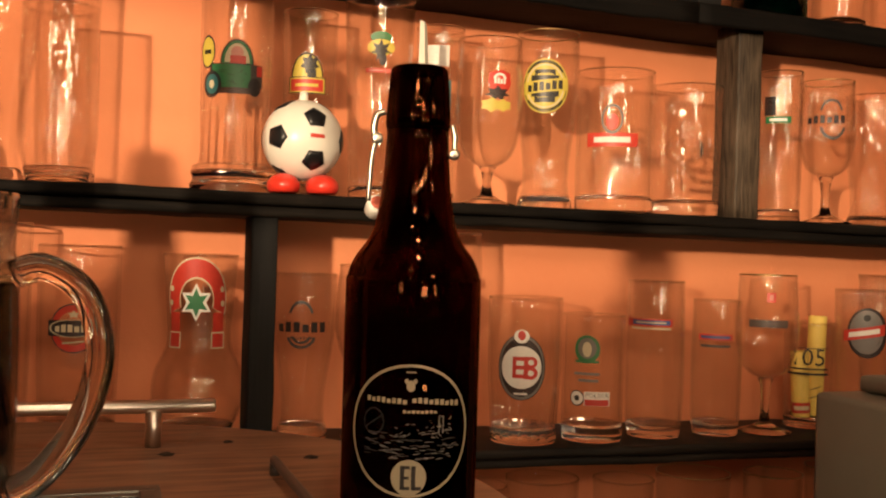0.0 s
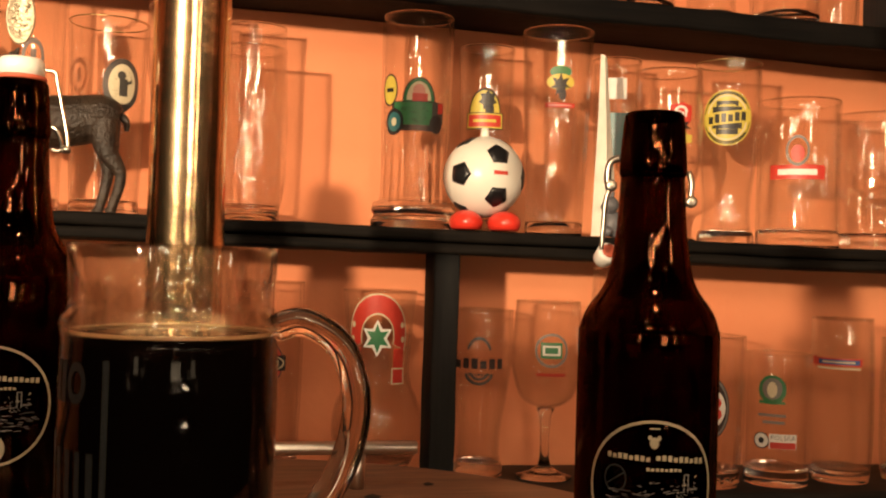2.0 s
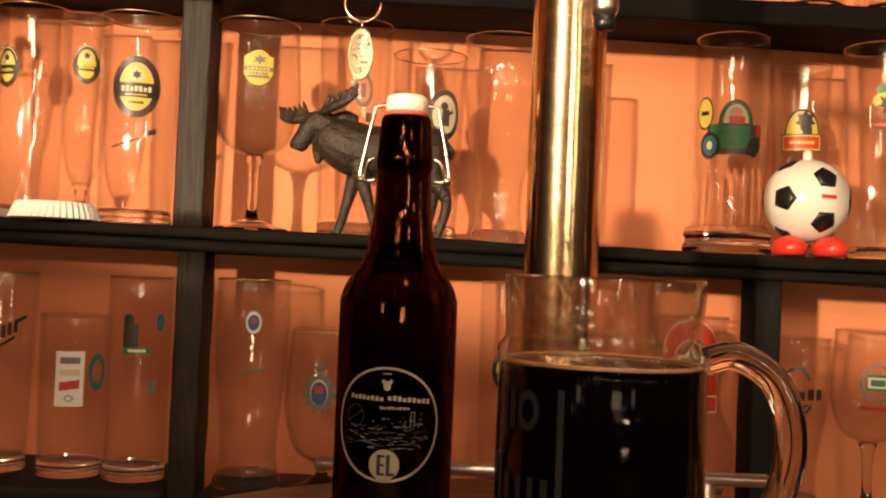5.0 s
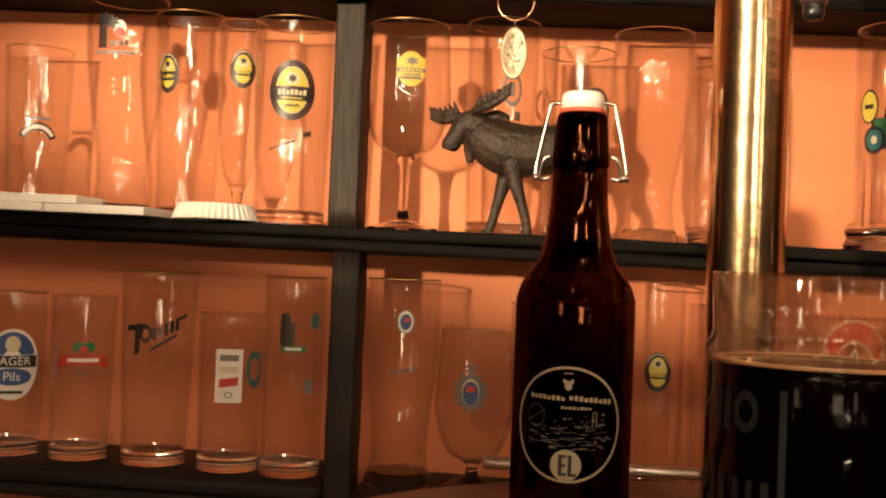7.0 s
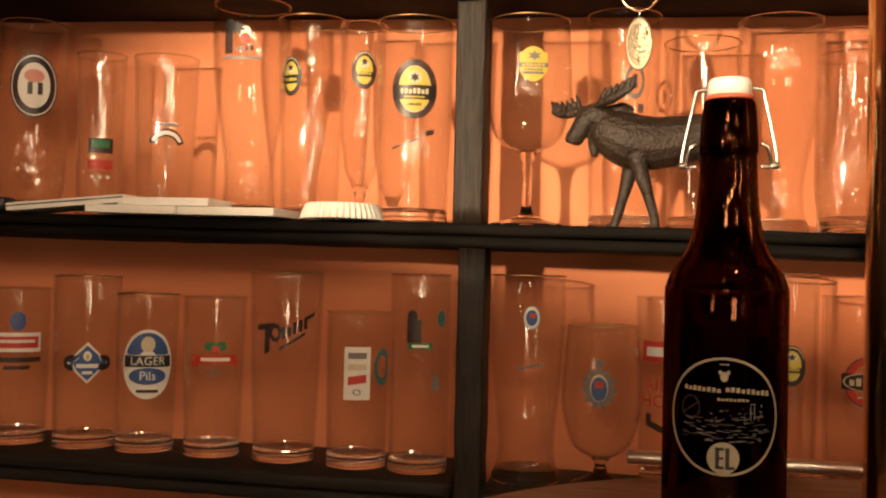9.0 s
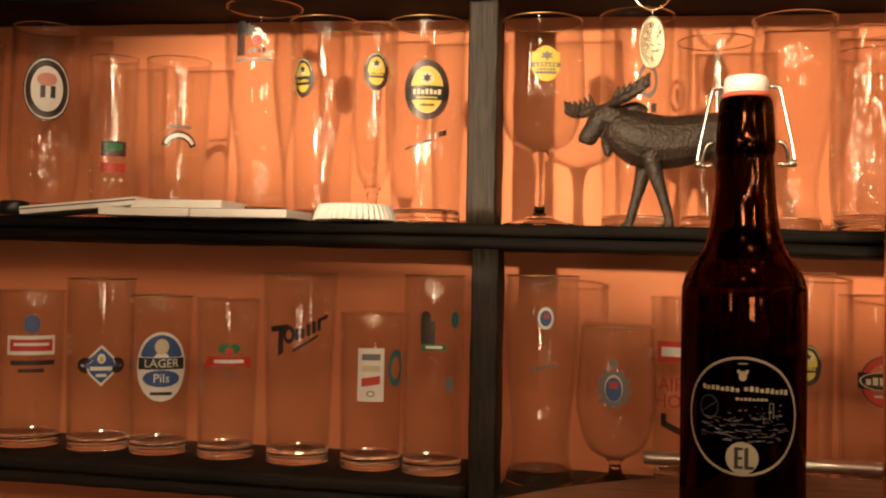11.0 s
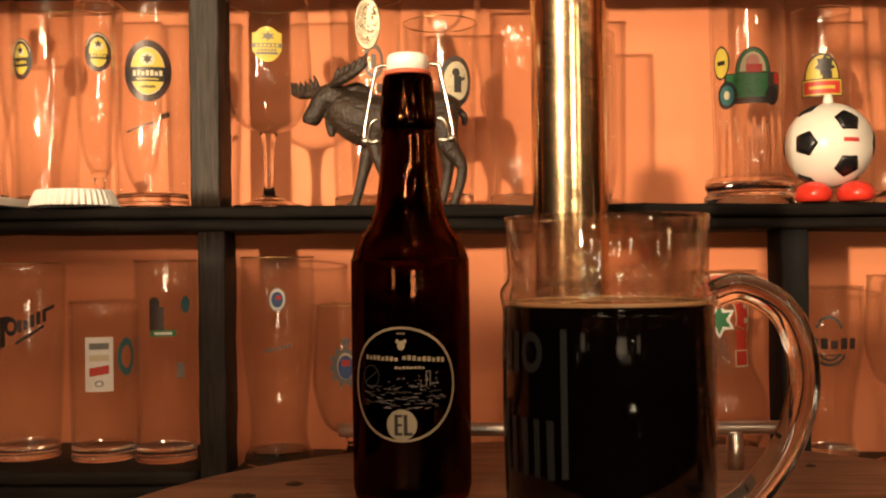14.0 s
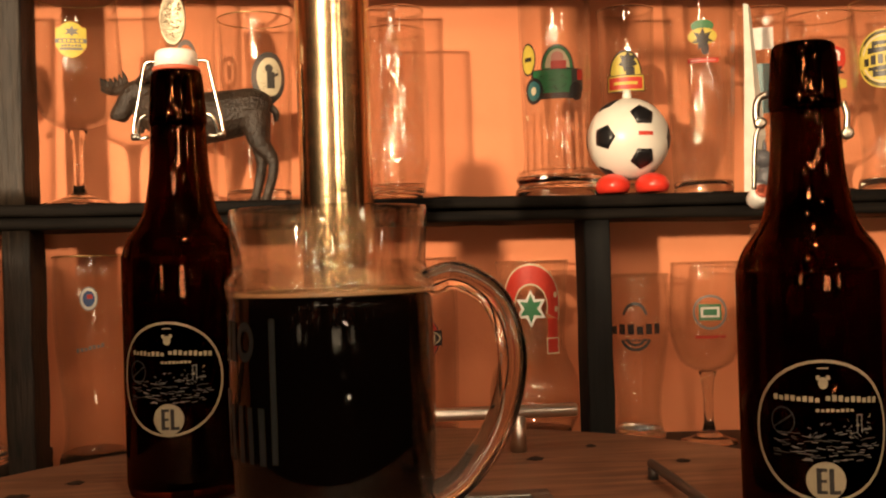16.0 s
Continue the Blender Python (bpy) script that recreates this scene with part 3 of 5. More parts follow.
# the castle on its hill, drawn in fine broken lines
LABEL_MARKS += [("hatch", "grey", 0.002, -0.0065, 0.050, 0.0150, 46, 3, 0.0042, 0.25), ("hatch", "grey", 0.008, 0.0005, 0.030, 0.0070, 22, 5, 0.0028, 0.9), ("hatch", "soft", 0.000, -0.0070, 0.046, 0.0130, 40, 8, 0.0050, 0.2),
                ("hatch", "label", 0.0155, 0.0020, 0.012, 0.0100, 10, 11, 0.0020, 2.5), ("bar", "grey", 0.0150, 0.0035, 0.0005, 0.0085), ("bar", "grey", 0.0172, 0.0035, 0.0005, 0.0085), ("bar", "grey", 0.0161, 0.0078, 0.0028, 0.0005)]


def bottle(label, x, y, face, lower=0.0, closed=True):
    """A swing-top bottle. lower: how much shorter the straight body is."""
    ob = thing("swing_top_bottle", (x, y, LID_Z + 0.0005), label, "bottle", "bottles on the barrel")
    out = [(r, z if z < 0.06 else z - lower) for r, z in smooth_profile(BOTTLE[3:], 4)]
    outer = BOTTLE[:3] + out
    top = 0.2165 - lower
    inner = [(max(0.0105, r - 0.0032), z) for r, z in out if z > 0.008][::-1]
    part("body", lathe(outer + [(0.0105, top)] + inner[1:] + [(0.026, 0.0085), (0.012, 0.0115), (0, 0.0125)], 56), M_BROWN, ob)
    z = top + 0.0002
    part("lip", lathe([(0.0104, z), (0.0168, z), (0.0174, z + 0.002), (0.0172, z + 0.008), (0.0160, z + 0.025), (0.0152, z + 0.0315), (0.0138, z + 0.033), (0.0108, z + 0.0325), (0.0104, z)], 44), M_LIP, ob, "thick black-looking glass lip")
    ztop = z + 0.033
    zc = 0.0645 - lower - (0.0 if closed else 0.003)
    print_on(ob, outer, face, zc, LABEL_MARKS, "printed_label")
    n = Vector((math.cos(face), math.sin(face), 0))
    s = Vector((-n.y, n.x, 0))
    if closed:
        part("gasket", lathe([(0, ztop), (0.0142, ztop), (0.0146, ztop + 0.0012), (0.0138, ztop + 0.0026), (0, ztop + 0.0026)], 32), M_GASKET, ob, "red rubber gasket")
        part("stopper", lathe([(0, ztop + 0.0027), (0.0132, ztop + 0.0027), (0.0128, ztop + 0.011), (0.0115, ztop + 0.0128), (0, ztop + 0.0132)], 36), M_WHITE, ob, "white ceramic stopper")
        hoop = [-s * 0.0125 + Vector((0, 0, ztop + 0.007)), -s * 0.019 + Vector((0, 0, ztop + 0.006)), -s * 0.0205 + Vector((0, 0, ztop + 0.001)), -s * 0.0265 + Vector((0, 0, ztop - 0.028)),
                -s * 0.0275 + Vector((0, 0, ztop - 0.038)), -s * 0.0235 + Vector((0, 0, ztop - 0.040)) + n * 0.002]
        for k in (1, -1):
            q = [Vector((s.dot(p) * k * s.x + n.dot(p) * n.x, s.dot(p) * k * s.y + n.dot(p) * n.y, p.z)) for p in hoop]
            part("bail_wire", tube(bend(q, 5), 0.0011, 8), M_WIRE, ob, "bent steel bail wire")
            q = [s * k * 0.0185 + Vector((0, 0, ztop - 0.0395)), s * k * 0.0245 + Vector((0, 0, ztop - 0.0395)), s * k * 0.0225 + Vector((0, 0, ztop - 0.029)) + n * 0.003, s * k * 0.0185 + Vector((0, 0, ztop - 0.0265)) + n * 0.003]
            part("lever_wire", tube(bend(q, 5), 0.0012, 8), M_WIRE, ob, "bent steel lever wire")
            p = s * k * 0.0268 + Vector((0, 0, ztop - 0.0392))
            part("eyelet", tube([p - s * k * 0.0026, p - s * k * 0.0022, p + s * k * 0.0020, p + s * k * 0.0026], [0.0014, 0.0023, 0.0023, 0.0012], 12), M_CLASP, ob, "tarnished wire eyelet")
    else:
        q = [s * -0.0175 + Vector((0, 0, ztop - 0.024)), s * -0.022 + Vector((0, 0, ztop - 0.026)), s * -0.0235 + Vector((0, 0, ztop - 0.033)), s * -0.0225 + Vector((0, 0, ztop - 0.040)), s * -0.0215 + Vector((0, 0, ztop - 0.0385))]
        part("lever_wire", tube(bend(q, 5), 0.0019, 10), M_CLASP, ob, "bent tarnished lever wire")
        for k, dz in ((-1, 0.0385), (1, 0.046)):
            p = s * k * (0.0215 if k < 0 else 0.0198) + Vector((0, 0, ztop - dz))
            part("eyelet", tube([p - n * 0.0034, p - n * 0.0030, p + n * 0.0030, p + n * 0.0034], [0.0020, 0.0030, 0.0030, 0.0020], 12), M_CLASP, ob, "tarnished wire eyelet")
        q = [s * -0.0215 + Vector((0, 0, ztop - 0.0385)), s * -0.0240 + Vector((0, 0, ztop - 0.046)), s * -0.0250 + Vector((0, 0, ztop - 0.060)), s * -0.0255 + Vector((0, 0, ztop - 0.072))]
        part("bail_wire", tube(bend(q, 5), 0.0013, 8), M_CLASP, ob, "hanging steel bail wire")
        plug = part("stopper", lathe([(0, -0.008), (0.0056, -0.008), (0.0064, -0.0065), (0.0072, 0.004), (0.0060, 0.0060), (0, 0.0062)], 30), M_WHITE, ob, "white ceramic stopper hanging on its wire")
        plug.matrix_basis = Matrix.Translation((-0.0165, 0.0215, ztop - 0.0745)) @ Matrix.Rotation(1.15, 4, "X") @ Matrix.Scale(0.8, 4)
        part("gasket", lathe([(0, 0.0062), (0.0046, 0.0062), (0.0050, 0.0070), (0.0044, 0.0082), (0, 0.0084)], 26), M_GASKET, plug, "red rubber gasket")
        q = [s * 0.0182 + Vector((0, 0, ztop - 0.030)), s * 0.0200 + Vector((0, 0, ztop - 0.036)), s * 0.0198 + Vector((0, 0, ztop - 0.041)), s * 0.0198 + Vector((0, 0, ztop - 0.046))]
        part("lever_wire", tube(bend(q, 5), 0.0016, 8), M_CLASP, ob, "bent steel lever wire")
    return ob


bottle("open brown swing-top bottle with a round printed label", 0.163, 0.520, math.atan2(-0.52, -0.16), 0.0075, False)
bottle("closed brown swing-top bottle with a white stopper", -0.1735, 0.659, math.atan2(-0.63, -0.06), -0.010)

# ---- the mug of stout ----
MUG_Z = LID_Z + 0.0065
mug = thing("beer_mug", (-0.0755, 0.484, MUG_Z), "thick glass handled mug filled with black stout", "mug")
mug_out = [(0.041, 0.0), (0.0425, 0.003), (0.043, 0.012), (0.0455, 0.03), (0.0462, 0.06), (0.0462, 0.085), (0.0458, 0.108), (0.0467, 0.1125), (0.0470, 0.1150), (0.0464, 0.1175), (0.0440, 0.1205), (0.0434, 0.124), (0.0446, 0.1465), (0.0442, 0.1485)]
mug_in = [(0.0430, 0.1478), (0.0418, 0.127), (0.0414, 0.122), (0.0428, 0.113), (0.0428, 0.107), (0.0425, 0.06), (0.0415, 0.03), (0.038, 0.014), (0, 0.012)]


def taller(profile):
    return [(r, z if z < 0.02 else z + 0.01) for r, z in profile]


mug_out, mug_in = taller(mug_out), taller(mug_in)
part("body", lathe([(0, 0)] + mug_out + mug_in, 64), M_MUG, mug, "clear glass body with a collar")
part("beer", lathe(taller([(0, 0.004), (0.0405, 0.0045), (0.0424, 0.012), (0.0448, 0.03), (0.0456, 0.06), (0.0456, 0.085), (0.0450, 0.1065), (0.0446, 0.1095), (0.0430, 0.1104), (0.030, 0.1102), (0, 0.1102)]), 56), M_BEER, mug, "black stout")
part("beer_surface", lathe(taller([(0.0426, 0.1108), (0.0415, 0.1106), (0.030, 0.1105), (0, 0.1105)]), 56), M_BEER_TOP, mug, "glossy dark brown surface of the beer")
part("foam_glint_ring", lathe(taller([(0.0430, 0.1104), (0.0432, 0.1116), (0.0428, 0.1120), (0.0414, 0.1108), (0.0430, 0.1104)]), 56), M_FOAM_GLINT, mug, "thin brown ring of foam with the beer edge's highlight in its colour")
h = radians(-12)
hd = Vector((math.cos(h), math.sin(h), 0))
grip = bend([hd * 0.0445 + Vector((0, 0, 0.1235)), hd * 0.058 + Vector((0, 0, 0.1265)), hd * 0.075 + Vector((0, 0, 0.1150)), hd * 0.0815 + Vector((0, 0, 0.0900)), hd * 0.075 + Vector((0, 0, 0.0620)), hd * 0.059 + Vector((0, 0, 0.0380)), hd * 0.0445 + Vector((0, 0, 0.0280))], 7)
part("handle", tube(grip, 0.0058, 14, flat=1.25), M_BASE, mug, "looped clear glass handle")
print_on(mug, mug_out, radians(-139), 0.082, [
    ("bar", "dim", -0.016, 0.020, 0.004, 0.017), ("bar", "dim", -0.010, 0.020, 0.004, 0.017), ("ring", "dim", 0.0, 0.020, 0.006, 0.0085, 0.55),
    ("bar", "dim", -0.019, -0.016, 0.0035, 0.030), ("bar", "dim", -0.012, -0.019, 0.0035, 0.024), ("bar", "dim", -0.004, -0.019, 0.0035, 0.024), ("bar", "dim", 0.003, -0.019, 0.003, 0.024),
    ("bar", "dim", 0.010, -0.019, 0.0035, 0.024), ("bar", "dim", 0.0165, 0.0, 0.003, 0.060)], "printed_lettering")


# ---- drinking glasses ----
def glass_profile(kind, H, rt, rb):
    """Outer outline (radius, height), the thickness of the base, and the first point that belongs to the bowl."""
    if kind == "tumbler":
        return [(rb * 0.97, 0), (rb, 0.003), (rb * 0.985, 0.010), (rb + (rt - rb) * 0.25, H * 0.3), (rb + (rt - rb) * 0.7, H * 0.7), (rt, H)], 0.012
    if kind == "barrel":
        m = max(rt, rb) * 1.05
        return [(rb * 0.95, 0), (rb, 0.004), (m * 0.985, H * 0.22), (m, H * 0.45), (m * 0.99, H * 0.7), (rt, H)], 0.013
    if kind == "weizen":
        return [(rb, 0), (rb * 1.02, 0.006), (rb * 0.86, H * 0.12), (rb * 0.88, H * 0.28), (rb + (rt - rb) * 0.55, H * 0.55), (rt * 1.02, H * 0.8), (rt * 0.97, H)], 0.012
    if kind == "conic":
        return [(rb * 0.98, 0), (rb, 0.004), (rb + (rt - rb) * 0.5, H * 0.5), (rt, H)], 0.012
    if kind == "belly":
        m = rt * 1.25
        return [(rb, 0), (rb * 1.04, 0.006), (m * 0.96, H * 0.16), (m, H * 0.26), (m * 0.93, H * 0.37), (rt * 0.86, H * 0.52), (rt * 0.88, H * 0.7), (rt, H)], 0.012
    if kind == "mug":
        return [(rb * 0.97, 0), (rb, 0.004), (rb, 0.02), (rt * 0.99, H * 0.5), (rt, H)], 0.016
    if kind == "ringfoot":
        return [(rb, 0), (rb * 1.02, 0.007), (rb * 0.95, 0.013), (rb * 1.0, 0.018), (rb * 0.96, 0.026), (rt * 0.98, 0.034), (rt, H * 0.5), (rt * 1.02, H)], 0.020
    raise ValueError(kind)


def stem_glass(ob, H, rt, rb, bowl0, flare=1.0, rim=None):
    """Foot, stem and bowl of a goblet; bowl0: the height at which the bowl begins."""
    part("foot", lathe([(0, 0), (rb, 0), (rb, 0.0018), (rb * 0.6, 0.005), (0.007, 0.011), (0.0048, 0.02), (0.0045, bowl0 * 0.6), (0.0062, bowl0 * 0.9), (0.009, bowl0), (0, bowl0)], 40), M_BASE, ob, "thick round foot and stem")
    rm = rt * flare
    out = smooth_profile([(0.0085, bowl0 + 0.0004), (rm * 0.72, bowl0 + (H - bowl0) * 0.10), (rm * 0.97, bowl0 + (H - bowl0) * 0.34), (rm, bowl0 + (H - bowl0) * 0.52), (rt * 1.0, H)], 5)
    inn = [(max(0.0, r - 0.0014), z + 0.0008) for r, z in out][::-1]
    out[-1] = (rt, H - 0.0008)
    inn[0:1] = [(rt - 0.0001, H - 0.0002), (rt - 0.0005, H + 0.0001), (rt - 0.0009, H + 0.0001), (rt - 0.0013, H - 0.0002), (rt - 0.0014, H - 0.0008)]
    part("bowl", lathe([(0, bowl0 + 0.0004)] + out + inn + [(0, bowl0 + 0.003)], 48), M_GLASS, ob)
    return out


def face_of(x, y):
    return math.atan2(-0.05 - y, -0.13 - x * 1.0)


def beer_glass(kind, x, y, z, H, rt, rb, label, marks=(), at=0.6, rim=False, flute=None, handle=None, bowl0=None, flare=1.0, group="glasses on the shelves", turn=0.0):
    name = "goblet" if kind == "goblet" else "glass_mug" if handle is not None else "beer_glass"
    ob = thing(name, (x, y, z + 0.0012), label, "glass", group)
    if kind == "goblet":
        out = stem_glass(ob, H, rt, rb, bowl0 or H * 0.42, flare)
    else:
        raw, thick = glass_profile(kind, H, rt, rb)
        out = smooth_profile(raw, 5)
        low = [(r, q) for r, q in out if q <= thick] + [(radius_at(out, thick), thick)]
        part("base", lathe([(0, 0)] + low + [(low[-1][0] - 0.003, thick + 0.0015), (low[-1][0] * 0.5, thick - 0.001), (0, thick - 0.0015)], 44, flute), M_BASE, ob, "thick solid glass base")
        high = [(radius_at(out, thick), thick + 0.0004)] + [(r, q) for r, q in out if q > thick + 0.001]
        w = 0.0028 if kind in ("mug", "ringfoot") else 0.0021
        inn = [(r - w, q) for r, q in high][::-1]
        part("bowl", lathe(high[:-1] + [(rt + 0.0003, H - 0.0008), (rt + 0.0001, H + 0.0002), (rt - w * 0.35, H + 0.0008), (rt - w * 0.75, H + 0.0006), (rt - w - 0.0002, H - 0.0006)] + inn[1:], 48, flute), M_GLASS, ob)
    if rim:
        part("rim", tube([(rt * 0.995 * math.cos(a), rt * 0.995 * math.sin(a), H) for a in np.linspace(0, 2 * math.pi, 45)[:-1]], 0.0006, 6, closed=True), M_GOLD, ob, "gilt rim")
    else:
        part("rim", tube([((rt - 0.0006) * math.cos(a), (rt - 0.0006) * math.sin(a), H + 0.0012) for a in np.linspace(0, 2 * math.pi, 45)[:-1]], 0.0008, 8, closed=True), M_BASE, ob, "rounded clear rim")
    if handle is not None:
        a = radians(handle)
        d = Vector((math.cos(a), math.sin(a), 0))
        r = max(rt, rb)
        part("handle", tube(bend([d * (r - 0.002) + Vector((0, 0, H * 0.82)), d * (r + 0.018) + Vector((0, 0, H * 0.84)), d * (r + 0.032) + Vector((0, 0, H * 0.62)), d * (r + 0.028) + Vector((0, 0, H * 0.36)), d * (r - 0.002) + Vector((0, 0, H * 0.2))], 6), 0.0052, 12, flat=1.2), M_BASE, ob, "looped clear glass handle")
    if marks:
        print_on(ob, out, face_of(x, y) + radians(turn), H * at, marks)
    return ob


def badge(a, b, w, h, extra=()):
    """An oval in ink a with a smaller oval in ink b."""
    return [("disc", a, 0, 0, w, h), ("disc", b, 0, 0, w * 0.66, h * 0.74), *extra, ("word", b, 0, -h * 0.16, w * 1.1, h * 0.16, 5), ("star", a, 0, h * 0.42, w * 0.3, h * 0.2, 5, 0.5), ("arc", "cream", 0, 0, w * 0.93, h * 0.93, 0.95, 20, 160)]


def ribs(half, count, v, high):
    """Raised upright ribs pressed into the glass."""
    return [("bar", "etched", -half + 2 * half * i / (count - 1), v, 0.0032, high) for i in range(count)]


LL, LM = 0.9135, 0.903


def lr(x):
    return 0.8965 + SLOPE * (x - 0.5)


def ll(x):
    return LL + SLOPE * (x + 0.6)


# lower west bay
beer_glass("tumbler", -0.955, 1.01, ll(-0.95), 0.158, 0.034, 0.032, "clear straight beer glass on the lower shelf")
beer_glass("tumbler", -0.868, 1.005, ll(-0.87), 0.160, 0.0336, 0.032, "clear beer glass with red and white scroll print", [
    ("bar", "white", 0, 0.0, 0.050, 0.020), ("bar", "red", 0.0, 0.0, 0.044, 0.012), ("bar", "white", 0, 0.001, 0.036, 0.003), ("disc", "blue", 0.0, 0.022, 0.008, 0.010), ("bar", "black", 0.002, -0.018, 0.046, 0.005), ("bar", "black", 0.0, -0.026, 0.026, 0.004)], 0.66)
beer_glass("tumbler", -0.790, 1.01, ll(-0.79), 0.176, 0.0345, 0.032, "clear tall beer glass with a dark blue diamond print", [
    ("disc", "black", -0.016, 0, 0.009, 0.008), ("disc", "black", 0.016, 0, 0.009, 0.008), ("star", "white", 0, 0, 0.021, 0.021, 4, 0.72), ("star", "blue", 0, 0, 0.018, 0.018, 4, 0.72), ("disc", "white", 0, 0.007, 0.004, 0.005), ("disc", "yellow", 0, 0.006, 0.002, 0.003), ("bar", "white", 0, -0.003, 0.022, 0.004), ("bar", "white", 0, -0.010, 0.010, 0.003)], 0.50, True)
beer_glass("tumbler", -0.722, 1.01, ll(-0.72), 0.160, 0.0315, 0.0295, "clear beer glass with a blue and white oval label", [
    ("disc", "white", 0, 0, 0.0265, 0.035), ("arc", "blue", 0, 0, 0.0235, 0.032, 0.45, 20, 160), ("disc", "cream", 0, 0.020, 0.007, 0.008), ("bar", "white", 0, 0.003, 0.052, 0.013), ("bar", "black", 0, 0.003, 0.049, 0.0118), ("text", "white", 0, 0.003, 0.0085, "LAGER"),
    ("disc", "blue", 0, -0.012, 0.019, 0.0085), ("text", "white", 0, -0.012, 0.009, "Pils"), ("bar", "black", 0, -0.027, 0.022, 0.003)], 0.56, True)
beer_glass("tumbler", -0.648, 1.01, ll(-0.65), 0.158, 0.0315, 0.0285, "clear beer glass with a red ribbon print", [
    ("bar", "red", 0, 0, 0.046, 0.0085), ("bar", "white", 0, 0, 0.030, 0.0035), ("bar", "red", -0.022, -0.004, 0.008, 0.006), ("bar", "red", 0.022, -0.004, 0.008, 0.006), ("disc", "green", -0.005, 0.013, 0.006, 0.005), ("disc", "green", 0.005, 0.013, 0.006, 0.005), ("disc", "red", 0, 0.010, 0.004, 0.004), ("text", "grey", 0, -0.0125, 0.005, "BEER")], 0.62)
beer_glass("tumbler", -0.571, 1.01, ll(-0.57), 0.187, 0.037, 0.0315, "tall clear beer glass with black slanted script", [
    ("bar", "black", -0.0215, -0.010, 0.006, 0.026, 0.6), ("bar", "black", -0.024, 0.003, 0.020, 0.0055, 0.15), ("ring", "black", -0.013, -0.003, 0.006, 0.009, 0.5), ("word", "black", 0.006, 0.002, 0.028, 0.012, 5, 0.42), ("bar", "black", 0.022, 0.013, 0.013, 0.004, 0.4), ("bar", "black", 0.004, -0.011, 0.026, 0.0032, 0.6)], 0.70, True)
beer_glass("tumbler", -0.494, 1.005, ll(-0.49), 0.149, 0.0315, 0.030, "clear beer glass with a white rectangular sticker", [
    ("bar", "white", -0.003, 0, 0.026, 0.051), ("bar", "grey", -0.003, 0.017, 0.018, 0.006), ("bar", "cream", -0.003, 0.006, 0.018, 0.006), ("bar", "red", -0.003, -0.006, 0.018, 0.008, 0.15), ("ring", "grey", -0.003, -0.018, 0.004, 0.003, 0.7), ("ring", "teal", 0.024, 0.006, 0.010, 0.018, 0.6)], 0.62)
beer_glass("tumbler", -0.431, 1.0, ll(-0.43), 0.188, 0.0292, 0.0292, "tall clear beer glass with a dark figure print", [
    ("bar", "black", -0.008, 0.004, 0.014, 0.022), ("disc", "black", -0.010, 0.018, 0.005, 0.006), ("bar", "green", -0.002, -0.010, 0.024, 0.006), ("bar", "white", -0.002, -0.010, 0.016, 0.0025), ("disc", "teal", 0.020, 0.016, 0.005, 0.008), ("bar", "grey", 0.014, -0.045, 0.008, 0.014)], 0.70)

# upper west bay
mt = mid_top
beer_glass("tumbler", -0.957, 1.02, mt(-0.95), 0.190, 0.033, 0.028, "clear tall beer glass on the middle shelf")
beer_glass("barrel", -0.868, 1.02, mt(-0.87), 0.203, 0.0345, 0.030, "large clear beer glass with a black oval print", [
    ("disc", "black", 0, 0, 0.025, 0.034), ("ring", "white", 0, 0, 0.0235, 0.032, 0.95), ("disc", "white", 0, 0, 0.0165, 0.024), ("disc", "pink", 0, 0.010, 0.010, 0.007), ("bar", "black", -0.004, -0.003, 0.005, 0.013), ("bar", "black", 0.006, -0.003, 0.005, 0.013)], 0.66)
beer_glass("tumbler", -0.793, 1.03, mt(-0.79), 0.172, 0.026, 0.023, "narrow clear beer glass with green and red print", [
    ("bar", "black", 0, 0.012, 0.026, 0.016), ("bar", "green", 0, 0.014, 0.018, 0.008), ("bar", "red", 0, -0.008, 0.026, 0.010), ("star", "white", -0.008, -0.021, 0.003, 0.003, 5, 0.4), ("star", "white", 0, -0.021, 0.003, 0.003, 5, 0.4), ("star", "white", 0.008, -0.021, 0.003, 0.003, 5, 0.4)], 0.36)
beer_glass("conic", -0.723, 1.04, mt(-0.72), 0.170, 0.034, 0.028, "clear beer glass with an arched band print", [
    ("arc", "black", 0, -0.014, 0.020, 0.022, 0.62, 20, 160), ("arc", "white", 0, -0.014, 0.0185, 0.0195, 0.80, 30, 150), ("bar", "grey", 0, 0.012, 0.024, 0.003)], 0.50)
beer_glass("weizen", -0.612, 1.0, mt(-0.61), 0.216, 0.0385, 0.029, "tall flared wheat beer glass with a red round print", [
    ("disc", "white", 0.006, 0.004, 0.006, 0.008), ("disc", "red", 0.006, 0.0, 0.005, 0.005), ("bar", "black", -0.011, -0.002, 0.009, 0.026), ("disc", "black", -0.010, 0.013, 0.006, 0.006), ("star", "black", -0.002, 0.010, 0.009, 0.008, 7, 0.5), ("word", "black", 0.006, -0.010, 0.018, 0.005, 4, 0.1), ("bar", "grey", 0.002, -0.019, 0.040, 0.003)], 0.81, True, turn=-22)
beer_glass("conic", -0.559, 1.035, mt(-0.56), 0.208, 0.036, 0.029, "tall clear beer glass with a black and yellow oval print", badge("black", "yellow", 0.0125, 0.020, [("bar", "black", 0, -0.003, 0.022, 0.009), ("disc", "cream", 0, 0.007, 0.004, 0.004)]), 0.70, True, turn=-42)
